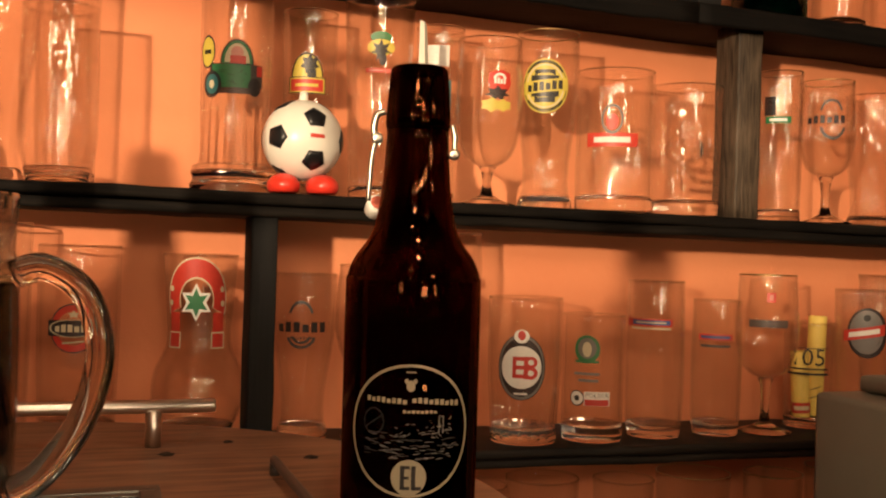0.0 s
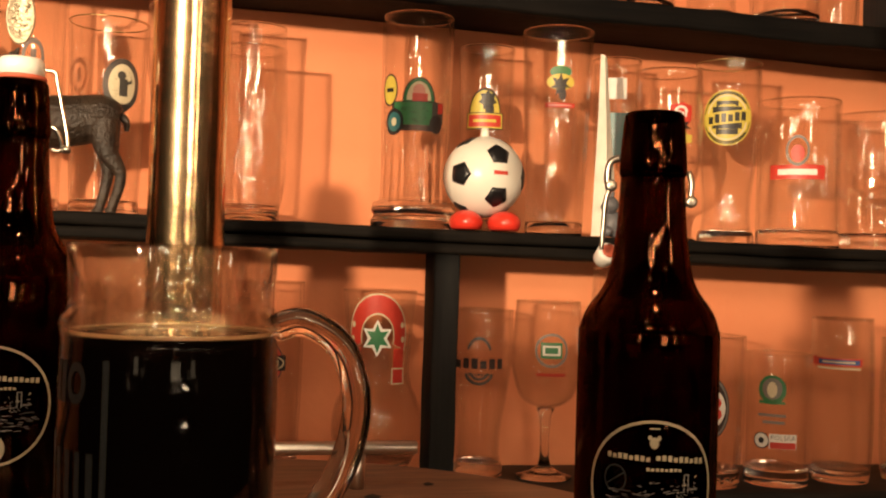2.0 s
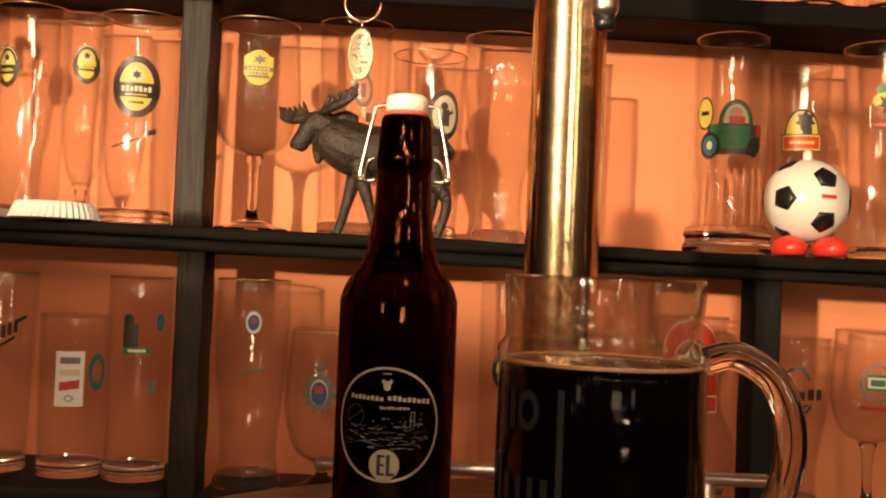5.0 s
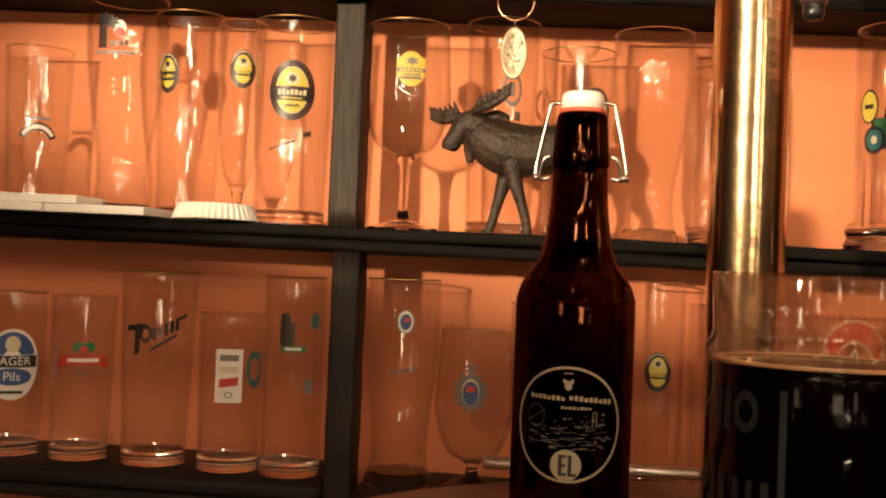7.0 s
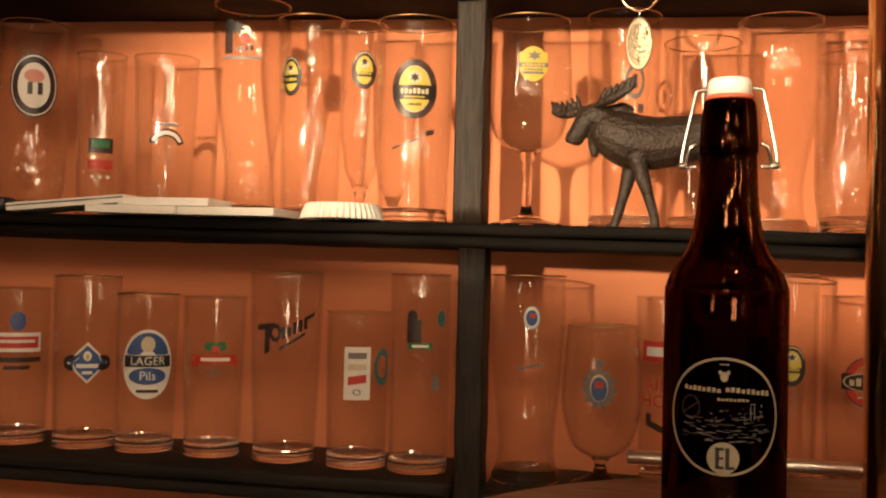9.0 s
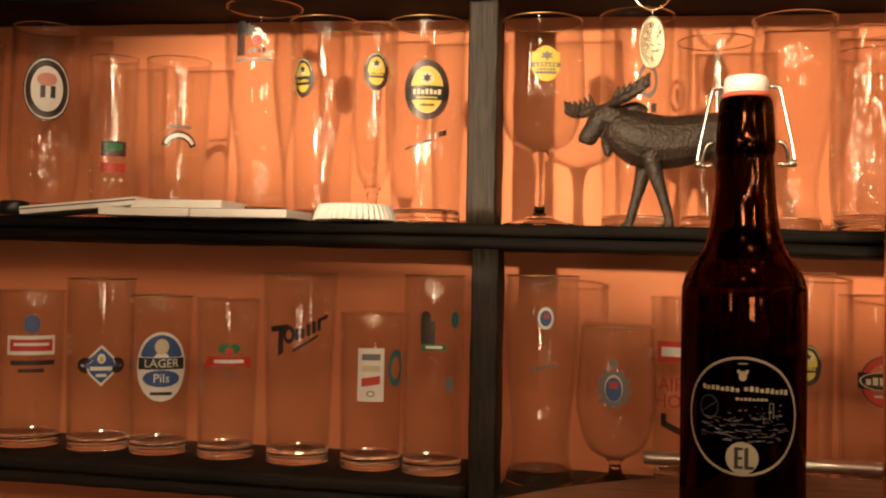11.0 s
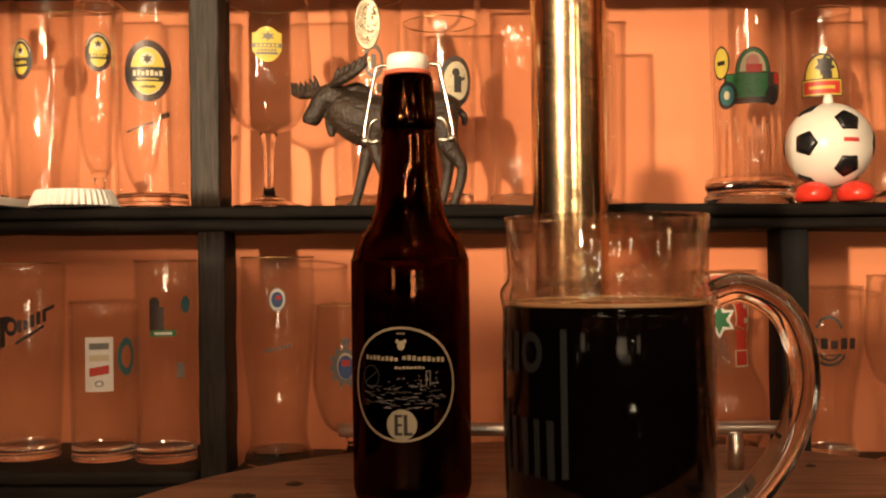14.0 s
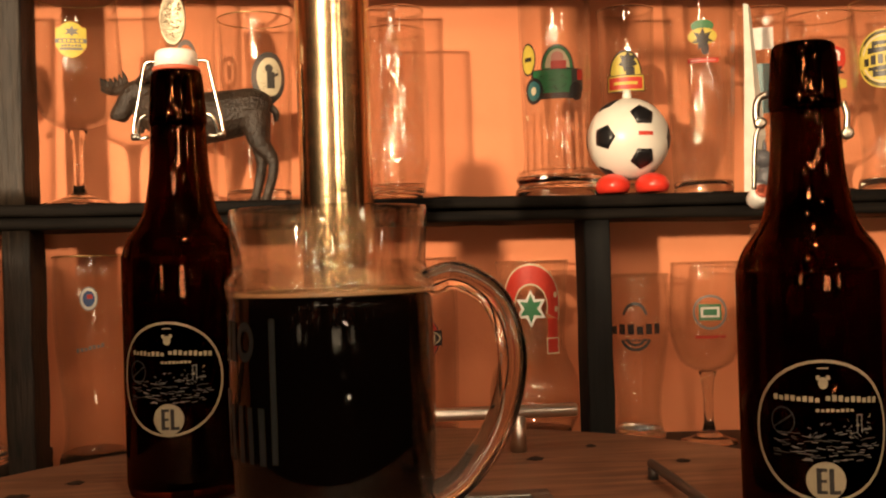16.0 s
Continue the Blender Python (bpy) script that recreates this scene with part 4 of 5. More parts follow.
beer_glass("goblet", -0.501, 1.02, mt(-0.50), 0.198, 0.0235, 0.020, "slim stemmed pilsner glass with an oval print", badge("black", "yellow", 0.013, 0.019, [("bar", "black", 0, -0.004, 0.020, 0.005), ("disc", "cream", 0, 0.006, 0.005, 0.004)]), 0.76, bowl0=0.036, flare=0.93)
beer_glass("tumbler", -0.442, 1.0, mt(-0.44), 0.196, 0.0385, 0.0345, "wide clear beer glass with a large black and yellow print", [
    ("disc", "black", 0, 0, 0.0225, 0.0285), ("disc", "yellow", 0, 0, 0.0152, 0.0212), ("ring", "cream", 0, 0, 0.0160, 0.0222, 0.96), ("bar", "black", 0, -0.003, 0.042, 0.0135), ("disc", "cream", 0, 0.011, 0.007, 0.006), ("star", "black", 0, 0.011, 0.005, 0.005, 6, 0.5), ("word", "cream", 0, -0.002, 0.028, 0.005, 7), ("bar", "yellow", 0, -0.0075, 0.020, 0.0012), ("word", "black", 0, -0.0145, 0.014, 0.0024, 6),
    ("bar", "black", -0.008, -0.052, 0.026, 0.002, 0.35), ("bar", "black", 0.016, -0.041, 0.008, 0.005, 0.3)], 0.64, True, turn=-5)

# upper long bay
beer_glass("goblet", -0.330, 1.0, mt(-0.33), 0.196, 0.0385, 0.0345, "large clear goblet with a small yellow print", [("disc", "yellow", 0, 0, 0.0135, 0.0165), ("bar", "yellow", 0, 0.002, 0.027, 0.018), ("star", "grey", 0.001, 0.0075, 0.007, 0.005, 6, 0.5), ("bar", "grey", 0, -0.001, 0.028, 0.004), ("word", "yellow", 0, -0.001, 0.022, 0.0024, 6), ("bar", "grey", 0, -0.0085, 0.020, 0.0022), ("word", "grey", 0, -0.0055, 0.018, 0.002, 6)], 0.755, bowl0=0.070, flare=1.08, rim=True)
beer_glass("tumbler", -0.241, 1.048, mt(-0.24), 0.212, 0.0365, 0.033, "tall clear beer glass standing behind the moose", [("ring", "grey", 0.008, 0.002, 0.010, 0.017, 0.7), ("bar", "grey", 0.008, 0.002, 0.005, 0.014), ("bar", "grey", 0.000, -0.026, 0.009, 0.007), ("bar", "grey", 0.014, -0.024, 0.006, 0.009)], 0.66, True)
beer_glass("tumbler", -0.166, 1.035, mt(-0.17), 0.182, 0.0365, 0.032, "clear beer glass with a shield-shaped badge", [("disc", "soft", 0, 0, 0.0180, 0.024), ("star", "soft", 0, -0.010, 0.017, 0.019, 4, 0.75), ("disc", "cream", 0, 0.0, 0.0130, 0.0185), ("bar", "soft", 0.001, -0.003, 0.008, 0.016), ("disc", "soft", -0.001, 0.008, 0.004, 0.004), ("bar", "soft", 0.004, 0.001, 0.010, 0.003, 0.5), ("hatch", "soft", 0, -0.002, 0.018, 0.026, 14, 31, 0.004, 1.0)], 0.66, True, turn=26)
beer_glass("weizen", -0.092, 1.045, mt(-0.09), 0.203, 0.040, 0.027, "tall flared clear wheat beer glass")
beer_glass("barrel", -0.033, 1.0, mt(-0.03), 0.160, 0.033, 0.028, "round-bodied dimpled beer glass", flute=(10, 0.05, 0.02, 0.11))
beer_glass("tumbler", -0.028, 1.054, mt(-0.03), 0.193, 0.030, 0.028, "plain clear tall glass at the wall")
beer_glass("ringfoot", 0.130, 1.02, mt(0.13), 0.209, 0.0349, 0.042, "tall heavy-footed beer glass with a green tractor print", [
    ("arc", "black", 0.004, 0.008, 0.0165, 0.0235, 0.0, 0, 180), ("arc", "green", 0.004, 0.008, 0.0150, 0.0218, 0.0, 0, 180), ("arc", "cream", 0.004, 0.009, 0.0120, 0.0180, 0.0, 0, 180), ("disc", "pink", 0.004, 0.018, 0.0060, 0.0065), ("bar", "red", 0.005, 0.011, 0.015, 0.009),
    ("bar", "black", 0.001, -0.005, 0.050, 0.026), ("bar", "green", -0.001, -0.004, 0.040, 0.022), ("bar", "soft", 0.024, -0.003, 0.013, 0.021), ("bar", "red", 0.027, 0.002, 0.006, 0.010), ("bar", "black", -0.001, -0.019, 0.054, 0.004),
    ("disc", "black", -0.021, -0.012, 0.0105, 0.0130), ("disc", "teal", -0.021, -0.012, 0.0075, 0.0095), ("disc", "cream", -0.021, -0.012, 0.0030, 0.0040), ("disc", "black", 0.022, -0.014, 0.0070, 0.0090), ("hatch", "black", 0.0, -0.004, 0.034, 0.018, 12, 21, 0.008, 1.5),
    ("disc", "black", -0.027, 0.019, 0.0095, 0.016), ("disc", "yellow", -0.027, 0.019, 0.0080, 0.0140), ("bar", "black", -0.027, 0.019, 0.009, 0.004), *ribs(0.030, 8, -0.062, 0.056)], 0.548, flute=(14, 0.06, 0.03, 0.11))
beer_glass("tumbler", 0.208, 1.045, mt(0.21), 0.190, 0.0285, 0.025, "slim clear beer glass with a black and red crest", [
    ("arc", "yellow", 0, -0.006, 0.016, 0.024, 0.0, 0, 180), ("arc", "black", 0, -0.006, 0.017, 0.025, 0.92, 0, 180), ("star", "black", 0.003, 0.007, 0.010, 0.011, 7, 0.65), ("bar", "black", 0.005, -0.003, 0.009, 0.010), ("bar", "black", 0, -0.014, 0.040, 0.017), ("bar", "yellow", 0, -0.014, 0.038, 0.015), ("bar", "red", 0, -0.014, 0.035, 0.012), ("bar", "yellow", 0, -0.014, 0.024, 0.003)], 0.67)
beer_glass("conic", 0.273, 1.01, mt(0.27), 0.205, 0.0359, 0.029, "tall clear beer glass with a small eagle crest", [("disc", "green", 0, 0.014, 0.011, 0.006), ("disc", "yellow", 0, 0.004, 0.014, 0.008), ("star", "black", 0.0, 0.001, 0.011, 0.012, 7, 0.5), ("disc", "black", 0.002, -0.008, 0.004, 0.006), ("bar", "red", 0, -0.019, 0.030, 0.0045), ("bar", "pink", 0, -0.019, 0.024, 0.0015)], 0.715, flute=(12, 0.03, 0.01, 0.09), turn=8)
beer_glass("conic", 0.349, 1.04, mt(0.35), 0.188, 0.026, 0.018, "narrow tapered glass with a teal band", [("bar", "white", 0, 0.040, 0.024, 0.022), ("bar", "teal", 0, -0.010, 0.030, 0.050)], 0.62)
beer_glass("goblet", 0.391, 1.0, mt(0.39), 0.172, 0.0335, 0.030, "stemmed tulip beer glass with a red and yellow print", [("disc", "red", 0.014, 0.012, 0.0125, 0.0125), ("bar", "red", 0.014, 0.017, 0.023, 0.010), ("word", "white", 0.014, 0.013, 0.013, 0.006, 4), ("arc", "white", 0.014, 0.015, 0.007, 0.006, 0.6, 0, 180), ("star", "black", 0.012, 0.000, 0.014, 0.008, 7, 0.6), ("star", "yellow", 0.006, -0.012, 0.013, 0.008, 6, 0.7), ("star", "yellow", 0.018, -0.012, 0.011, 0.007, 6, 0.7)], 0.66, bowl0=0.040, flare=1.06)
beer_glass("weizen", 0.458, 1.0, mt(0.46), 0.187, 0.0335, 0.0285, "tall clear beer glass with a yellow round print", [("disc", "yellow", 0, 0, 0.026, 0.0285), ("ring", "black", 0, 0, 0.0245, 0.027, 0.96), ("disc", "cream", 0, 0, 0.021, 0.023), ("disc", "yellow", 0, 0, 0.0195, 0.0215), ("bar", "black", 0, 0, 0.022, 0.034), ("bar", "black", 0, 0, 0.030, 0.022), ("bar", "yellow", 0, 0, 0.050, 0.013, 0.1), ("word", "black", 0, 0, 0.040, 0.009, 6, 0.1), ("arc", "black", 0, 0, 0.0235, 0.0255, 0.94, 35, 145), ("arc", "black", 0, 0, 0.0235, 0.0255, 0.94, 215, 325)], 0.68, True)
beer_glass("mug", 0.541, 1.0, mt(0.54), 0.152, 0.0425, 0.0425, "wide clear glass mug with a red banner print", [("bar", "red", 0, 0, 0.058, 0.015), ("bar", "white", 0, 0, 0.040, 0.006), ("disc", "red", 0, 0.019, 0.007, 0.009), ("ring", "grey", 0, 0.022, 0.012, 0.016, 0.8)], 0.50)
beer_glass("mug", 0.632, 1.0, mt(0.63), 0.144, 0.039, 0.037, "clear glass mug with an embossed crest", [("ring", "etched", 0, 0, 0.022, 0.018, 0.72), ("bar", "etched", 0, -0.002, 0.034, 0.007), ("star", "etched", 0, 0.026, 0.012, 0.011, 6, 0.6), ("bar", "etched", 0, -0.026, 0.030, 0.005), ("bar", "etched", -0.024, 0.004, 0.005, 0.060), ("bar", "etched", 0.024, 0.004, 0.005, 0.060)], 0.50)
beer_glass("tumbler", 0.757, 1.0, mt(0.76), 0.172, 0.0258, 0.0255, "slim straight glass with a dark green print", [("bar", "black", -0.010, 0.008, 0.014, 0.022), ("bar", "green", 0, -0.008, 0.030, 0.008), ("bar", "white", 0, -0.008, 0.020, 0.003)], 0.72)
beer_glass("goblet", 0.825, 1.0, mt(0.83), 0.168, 0.030, 0.029, "stemmed clear goblet with black lettering bars", [("word", "black", 0, 0, 0.046, 0.0095, 6), ("arc", "soft", 0.008, -0.006, 0.015, 0.018, 0.78, 190, 350), ("arc", "soft", 0.006, 0.008, 0.013, 0.016, 0.8, 10, 170)], 0.72, bowl0=0.055, flare=1.08, rim=True)
beer_glass("weizen", 0.910, 1.02, mt(0.91), 0.160, 0.032, 0.028, "clear flared beer glass on the middle shelf")
beer_glass("tumbler", 0.99, 1.02, mt(0.99), 0.165, 0.032, 0.028, "clear straight beer glass on the middle shelf")

# lower middle bay
beer_glass("weizen", -0.328, 1.025, LM, 0.200, 0.0355, 0.0325, "tall waisted beer glass with a small oval badge", [("disc", "grey", 0, 0, 0.0085, 0.0115), ("disc", "white", 0, 0, 0.0075, 0.0105), ("disc", "blue", 0, 0, 0.0055, 0.0075), ("bar", "red", 0.001, 0.002, 0.005, 0.004), ("word", "grey", 0.0, -0.046, 0.026, 0.004, 7, 0.2)], 0.80, rim=True)
beer_glass("goblet", -0.256, 1.03, LM, 0.153, 0.0345, 0.028, "rounded stemmed goblet with a blue crest", [("star", "grey", -0.006, 0, 0.018, 0.021, 11, 0.74), ("disc", "cream", -0.006, 0, 0.0085, 0.0125), ("disc", "blue", -0.006, -0.001, 0.0076, 0.0112), ("bar", "red", -0.006, 0.003, 0.008, 0.006), ("star", "grey", -0.006, 0.023, 0.006, 0.005, 5, 0.6)], 0.63, bowl0=0.024, flare=1.12, rim=True)
beer_glass("tumbler", -0.192, 1.055, LM, 0.180, 0.032, 0.028, "clear beer glass with red lettering", [("bar", "red", -0.008, 0.036, 0.036, 0.020), ("bar", "white", -0.008, 0.036, 0.026, 0.009), ("text", "red", -0.010, 0.004, 0.013, "AIR"), ("text", "red", -0.008, -0.012, 0.013, "SHOW"), ("bar", "black", -0.010, -0.036, 0.022, 0.007, -0.4), ("bar", "black", -0.018, -0.028, 0.006, 0.009)], 0.52, turn=-8)
beer_glass("tumbler", -0.080, 1.045, LM, 0.206, 0.0265, 0.0245, "slim straight glass with a black and yellow badge", badge("black", "yellow", 0.013, 0.019, [("bar", "black", 0, -0.004, 0.020, 0.005), ("disc", "cream", 0, 0.008, 0.005, 0.004)]), 0.59)
beer_glass("mug", -0.011, 1.048, LM, 0.186, 0.0385, 0.036, "tall clear glass mug with a round red badge", [("ring", "red", 0, 0, 0.022, 0.023, 0.70), ("ring", "soft", 0, 0, 0.0225, 0.0235, 0.94), ("bar", "black", 0, 0.0, 0.050, 0.015), ("ring", "cream", 0, 0, 0.0235, 0.0085, 0.92), ("word", "cream", 0, 0, 0.036, 0.007, 6), ("bar", "cream", 0, -0.013, 0.020, 0.0015, 0.1), ("star", "cream", 0, 0.013, 0.006, 0.004, 5, 0.5)], 0.59)
beer_glass("belly", 0.103, 1.040, LM, 0.180, 0.0365, 0.032, "bulbous beer glass with a red horseshoe print", [
    ("arc", "cream", 0, 0.005, 0.032, 0.042, 0.50, -20, 200), ("arc", "red", 0, 0.005, 0.0305, 0.0405, 0.56, -19, 199), ("bar", "red", -0.0225, -0.018, 0.012, 0.022), ("bar", "red", 0.0225, -0.018, 0.012, 0.022),
    ("bar", "cream", -0.0225, -0.034, 0.015, 0.016), ("bar", "cream", 0.0225, -0.034, 0.015, 0.016), ("bar", "red", -0.0225, -0.034, 0.0125, 0.0135), ("bar", "red", 0.0225, -0.034, 0.0125, 0.0135),
    ("star", "white", 0, 0.003, 0.0165, 0.0185, 6, 0.58), ("star", "green", 0, 0.003, 0.0125, 0.0145, 6, 0.5), ("disc", "cream", -0.026, 0.016, 0.0022, 0.003), ("disc", "cream", 0.026, 0.016, 0.0022, 0.003), ("disc", "cream", -0.027, 0.002, 0.0022, 0.003), ("disc", "cream", 0.027, 0.002, 0.0022, 0.003)], 0.735)

# lower east bay
beer_glass("weizen", 0.209, 1.04, lr(0.21), 0.167, 0.0325, 0.0255, "clear beer glass with black lettering bar", [("word", "black", 0, 0, 0.054, 0.0105, 6), ("arc", "soft", 0, -0.006, 0.016, 0.016, 0.80, 200, 340), ("arc", "soft", 0, -0.006, 0.011, 0.011, 0.75, 200, 340), ("word", "soft", 0, -0.011, 0.030, 0.002, 9), ("arc", "soft", 0, 0.010, 0.013, 0.017, 0.8, 15, 165)], 0.69)
beer_glass("goblet", 0.274, 1.02, lr(0.27), 0.178, 0.033, 0.028, "stemmed clear goblet with a green badge", [("ring", "grey", 0.006, 0, 0.017, 0.017, 0.85), ("bar", "green", 0.006, 0, 0.022, 0.016), ("bar", "white", 0.006, 0, 0.018, 0.010), ("bar", "green", 0.006, 0, 0.013, 0.006), ("bar", "red", 0.006, -0.024, 0.030, 0.003)], 0.74, bowl0=0.070, flare=1.1)
beer_glass("weizen", 0.362, 1.03, lr(0.36), 0.215, 0.035, 0.030, "tall clear wheat beer glass with a round badge", [("ring", "teal", 0, 0, 0.020, 0.022, 0.7), ("disc", "white", 0, 0, 0.014, 0.015), ("bar", "blue", 0, 0, 0.024, 0.006), ("disc", "grey", 0, 0.032, 0.012, 0.008)], 0.66)
beer_glass("mug", 0.436, 0.99, lr(0.44), 0.150, 0.0390, 0.0355, "heavy glass mug with a round red and white badge", [
    ("disc", "black", 0, 0, 0.026, 0.034), ("ring", "grey", 0, 0, 0.025, 0.033, 0.92), ("disc", "white", 0, 0, 0.0215, 0.022), ("bar", "red", -0.007, 0, 0.004, 0.022), ("bar", "red", -0.002, 0.009, 0.010, 0.004), ("bar", "red", -0.002, 0, 0.010, 0.004), ("bar", "red", -0.002, -0.009, 0.010, 0.004),
    ("bar", "red", 0.0050, 0, 0.0045, 0.023), ("ring", "red", 0.010, 0.0055, 0.007, 0.006, 0.45), ("ring", "red", 0.010, -0.0055, 0.0075, 0.0065, 0.45), ("disc", "white", 0, 0.032, 0.008, 0.007), ("disc", "red", 0, 0.033, 0.004, 0.005), ("bar", "white", 0, -0.027, 0.014, 0.002), *ribs(0.030, 7, -0.058, 0.034)], 0.54, flute=(12, 0.07, 0.006, 0.06))
beer_glass("mug", 0.517, 0.99, lr(0.52), 0.133, 0.0335, 0.033, "small glass mug with a football print", [
    ("disc", "green", -0.004, 0.022, 0.014, 0.015), ("disc", "grey", -0.004, 0.023, 0.010, 0.011), ("disc", "cream", -0.004, 0.022, 0.005, 0.008), ("bar", "green", -0.004, 0.009, 0.026, 0.003), ("bar", "grey", -0.004, -0.004, 0.028, 0.003), ("bar", "grey", -0.002, -0.011, 0.022, 0.003),
    ("disc", "black", -0.014, -0.030, 0.0085, 0.0085), ("disc", "white", -0.014, -0.030, 0.0072, 0.0072), ("star", "black", -0.014, -0.030, 0.0035, 0.0035, 5, 0.8), ("bar", "white", 0.008, -0.030, 0.028, 0.015), ("bar", "red", 0.008, -0.034, 0.026, 0.0065), ("text", "grey", 0.008, -0.0265, 0.005, "POLSKA")], 0.58)
beer_glass("barrel", 0.599, 1.0, lr(0.60), 0.171, 0.0312, 0.030, "clear barrel-shaped glass with a red band print", [("bar", "red", -0.003, 0, 0.050, 0.008), ("bar", "blue", -0.003, 0, 0.044, 0.005), ("bar", "cream", -0.003, 0.0, 0.034, 0.0015), ("bar", "cream", -0.003, -0.0065, 0.046, 0.002), ("star", "red", -0.030, 0, 0.006, 0.007, 6, 0.6)], 0.745)
beer_glass("barrel", 0.680, 1.0, lr(0.68), 0.151, 0.0270, 0.0262, "smaller clear glass with a red band print", [("bar", "red", 0, 0, 0.040, 0.007), ("bar", "blue", 0, 0, 0.034, 0.003), ("bar", "soft", 0, -0.010, 0.034, 0.003)], 0.74)
beer_glass("goblet", 0.748, 1.0, lr(0.75), 0.183, 0.0325, 0.030, "stemmed clear goblet with faint grey lettering", [("bar", "soft", 0.004, 0, 0.046, 0.009), ("bar", "red", 0.006, 0.030, 0.010, 0.011), ("bar", "pink", 0.006, 0.030, 0.004, 0.006)], 0.70, bowl0=0.062, flare=1.1, rim=True)
holder = beer_glass("tumbler", 0.833, 1.03, lr(0.83), 0.125, 0.0300, 0.0290, "clear tumbler printed with numerals holding yellow tubes", [("bar", "black", 0, 0.012, 0.052, 0.001), ("bar", "black", 0, -0.013, 0.052, 0.002), ("bar", "black", 0, -0.019, 0.052, 0.003), ("text", "black", 0, 0, 0.021, "105")], 0.68)
beer_glass("tumbler", 0.888, 1.0, lr(0.89), 0.167, 0.034, 0.032, "clear beer glass with a slanted red ribbon badge", [("disc", "black", 0.006, 0, 0.024, 0.030), ("disc", "grey", 0.005, 0.001, 0.020, 0.026), ("bar", "red", 0.002, 0, 0.050, 0.013, 0.18), ("bar", "white", 0.002, 0, 0.036, 0.006, 0.18), ("disc", "black", 0.005, 0.018, 0.004, 0.004)], 0.71)
beer_glass("tumbler", 0.958, 1.04, lr(0.96), 0.185, 0.034, 0.030, "tall clear beer glass on the lower shelf")

for k, (dx, dy, h, lean) in enumerate(((-0.0145, -0.006, 0.080, -0.06), (0.0095, 0.002, 0.122, 0.03))):
    t = thing("paper_tube", (0.833 + dx, 1.03 + dy, lr(0.83) + 0.0135), "yellow paper tube standing in a glass", "tube", "yellow tubes in the glass")
    t.rotation_euler = (0, lean, 0)
    part("wrapper", lathe([(0, 0), (0.0105, 0), (0.0108, 0.001), (0.0108, h - 0.001), (0.0100, h), (0, h)], 28), M_YELLOW, t)
    if k == 0:
        print_on(t, [(0.0108, 0), (0.0108, h)], radians(-120), 0.012, [("bar", "red", 0, 0, 0.030, 0.013), ("bar", "cream", 0, 0, 0.020, 0.005)], "printed_band")
    else:
        print_on(t, [(0.0108, 0), (0.0108, h)], radians(-120), 0.030, [("bar", "black", 0, 0.004, 0.014, 0.0012, 0.4), ("bar", "black", 0, -0.006, 0.014, 0.0012, 0.4)], "printed_band")

# glasses on the upper shelf, of which the feet show
for x, y, H, rt, rb, kind in ((0.06, 1.03, 0.15, 0.03, 0.028, "tumbler"), (0.20, 1.0, 0.16, 0.034, 0.03, "tumbler"), (0.28, 1.01, 0.15, 0.036, 0.034, "mug"), (0.36, 1.0, 0.17, 0.036, 0.032, "tumbler"),
                              (0.44, 1.01, 0.15, 0.033, 0.03, "weizen"), (0.52, 1.0, 0.16, 0.036, 0.036, "mug"), (0.59, 1.02, 0.16, 0.03, 0.027, "tumbler"), (0.835, 1.0, 0.15, 0.034, 0.032, "mug"), (0.915, 1.0, 0.16, 0.034, 0.03, "tumbler"), (0.998, 1.01, 0.15, 0.036, 0.034, "mug")):
    beer_glass(kind, x, y, up_bottom(x) + UP_THICK, H, rt, rb, "clear beer glass standing on the upper shelf", group="glasses on the upper shelf")
M_TEAL = thin_glass("teal_tinted_glass", (0.10, 0.36, 0.36))
t = thing("glass_jar", (0.745, 1.01, up_bottom(0.745) + UP_THICK + 0.001), "teal tinted glass jar on the upper shelf", "jar")
part("body", lathe([(0, 0), (0.040, 0), (0.043, 0.004), (0.044, 0.10), (0.035, 0.12), (0.033, 0.12), (0.041, 0.10), (0.040, 0.006), (0, 0.005)], 44), M_TEAL, t)
# rims in the shade of the bottom shelf
for x, H, rt in ((0.30, 0.13, 0.034), (0.39, 0.15, 0.036), (0.47, 0.155, 0.04), (0.57, 0.15, 0.034), (0.66, 0.155, 0.042), (0.77, 0.15, 0.034), (0.86, 0.155, 0.036)):
    beer_glass("tumbler", x, 1.01, 0.700 + SLOPE * x, H, rt, rt * 0.9, "clear beer glass in the shade of the bottom shelf", group="glasses on the bottom shelf", rim=x > 0.6)


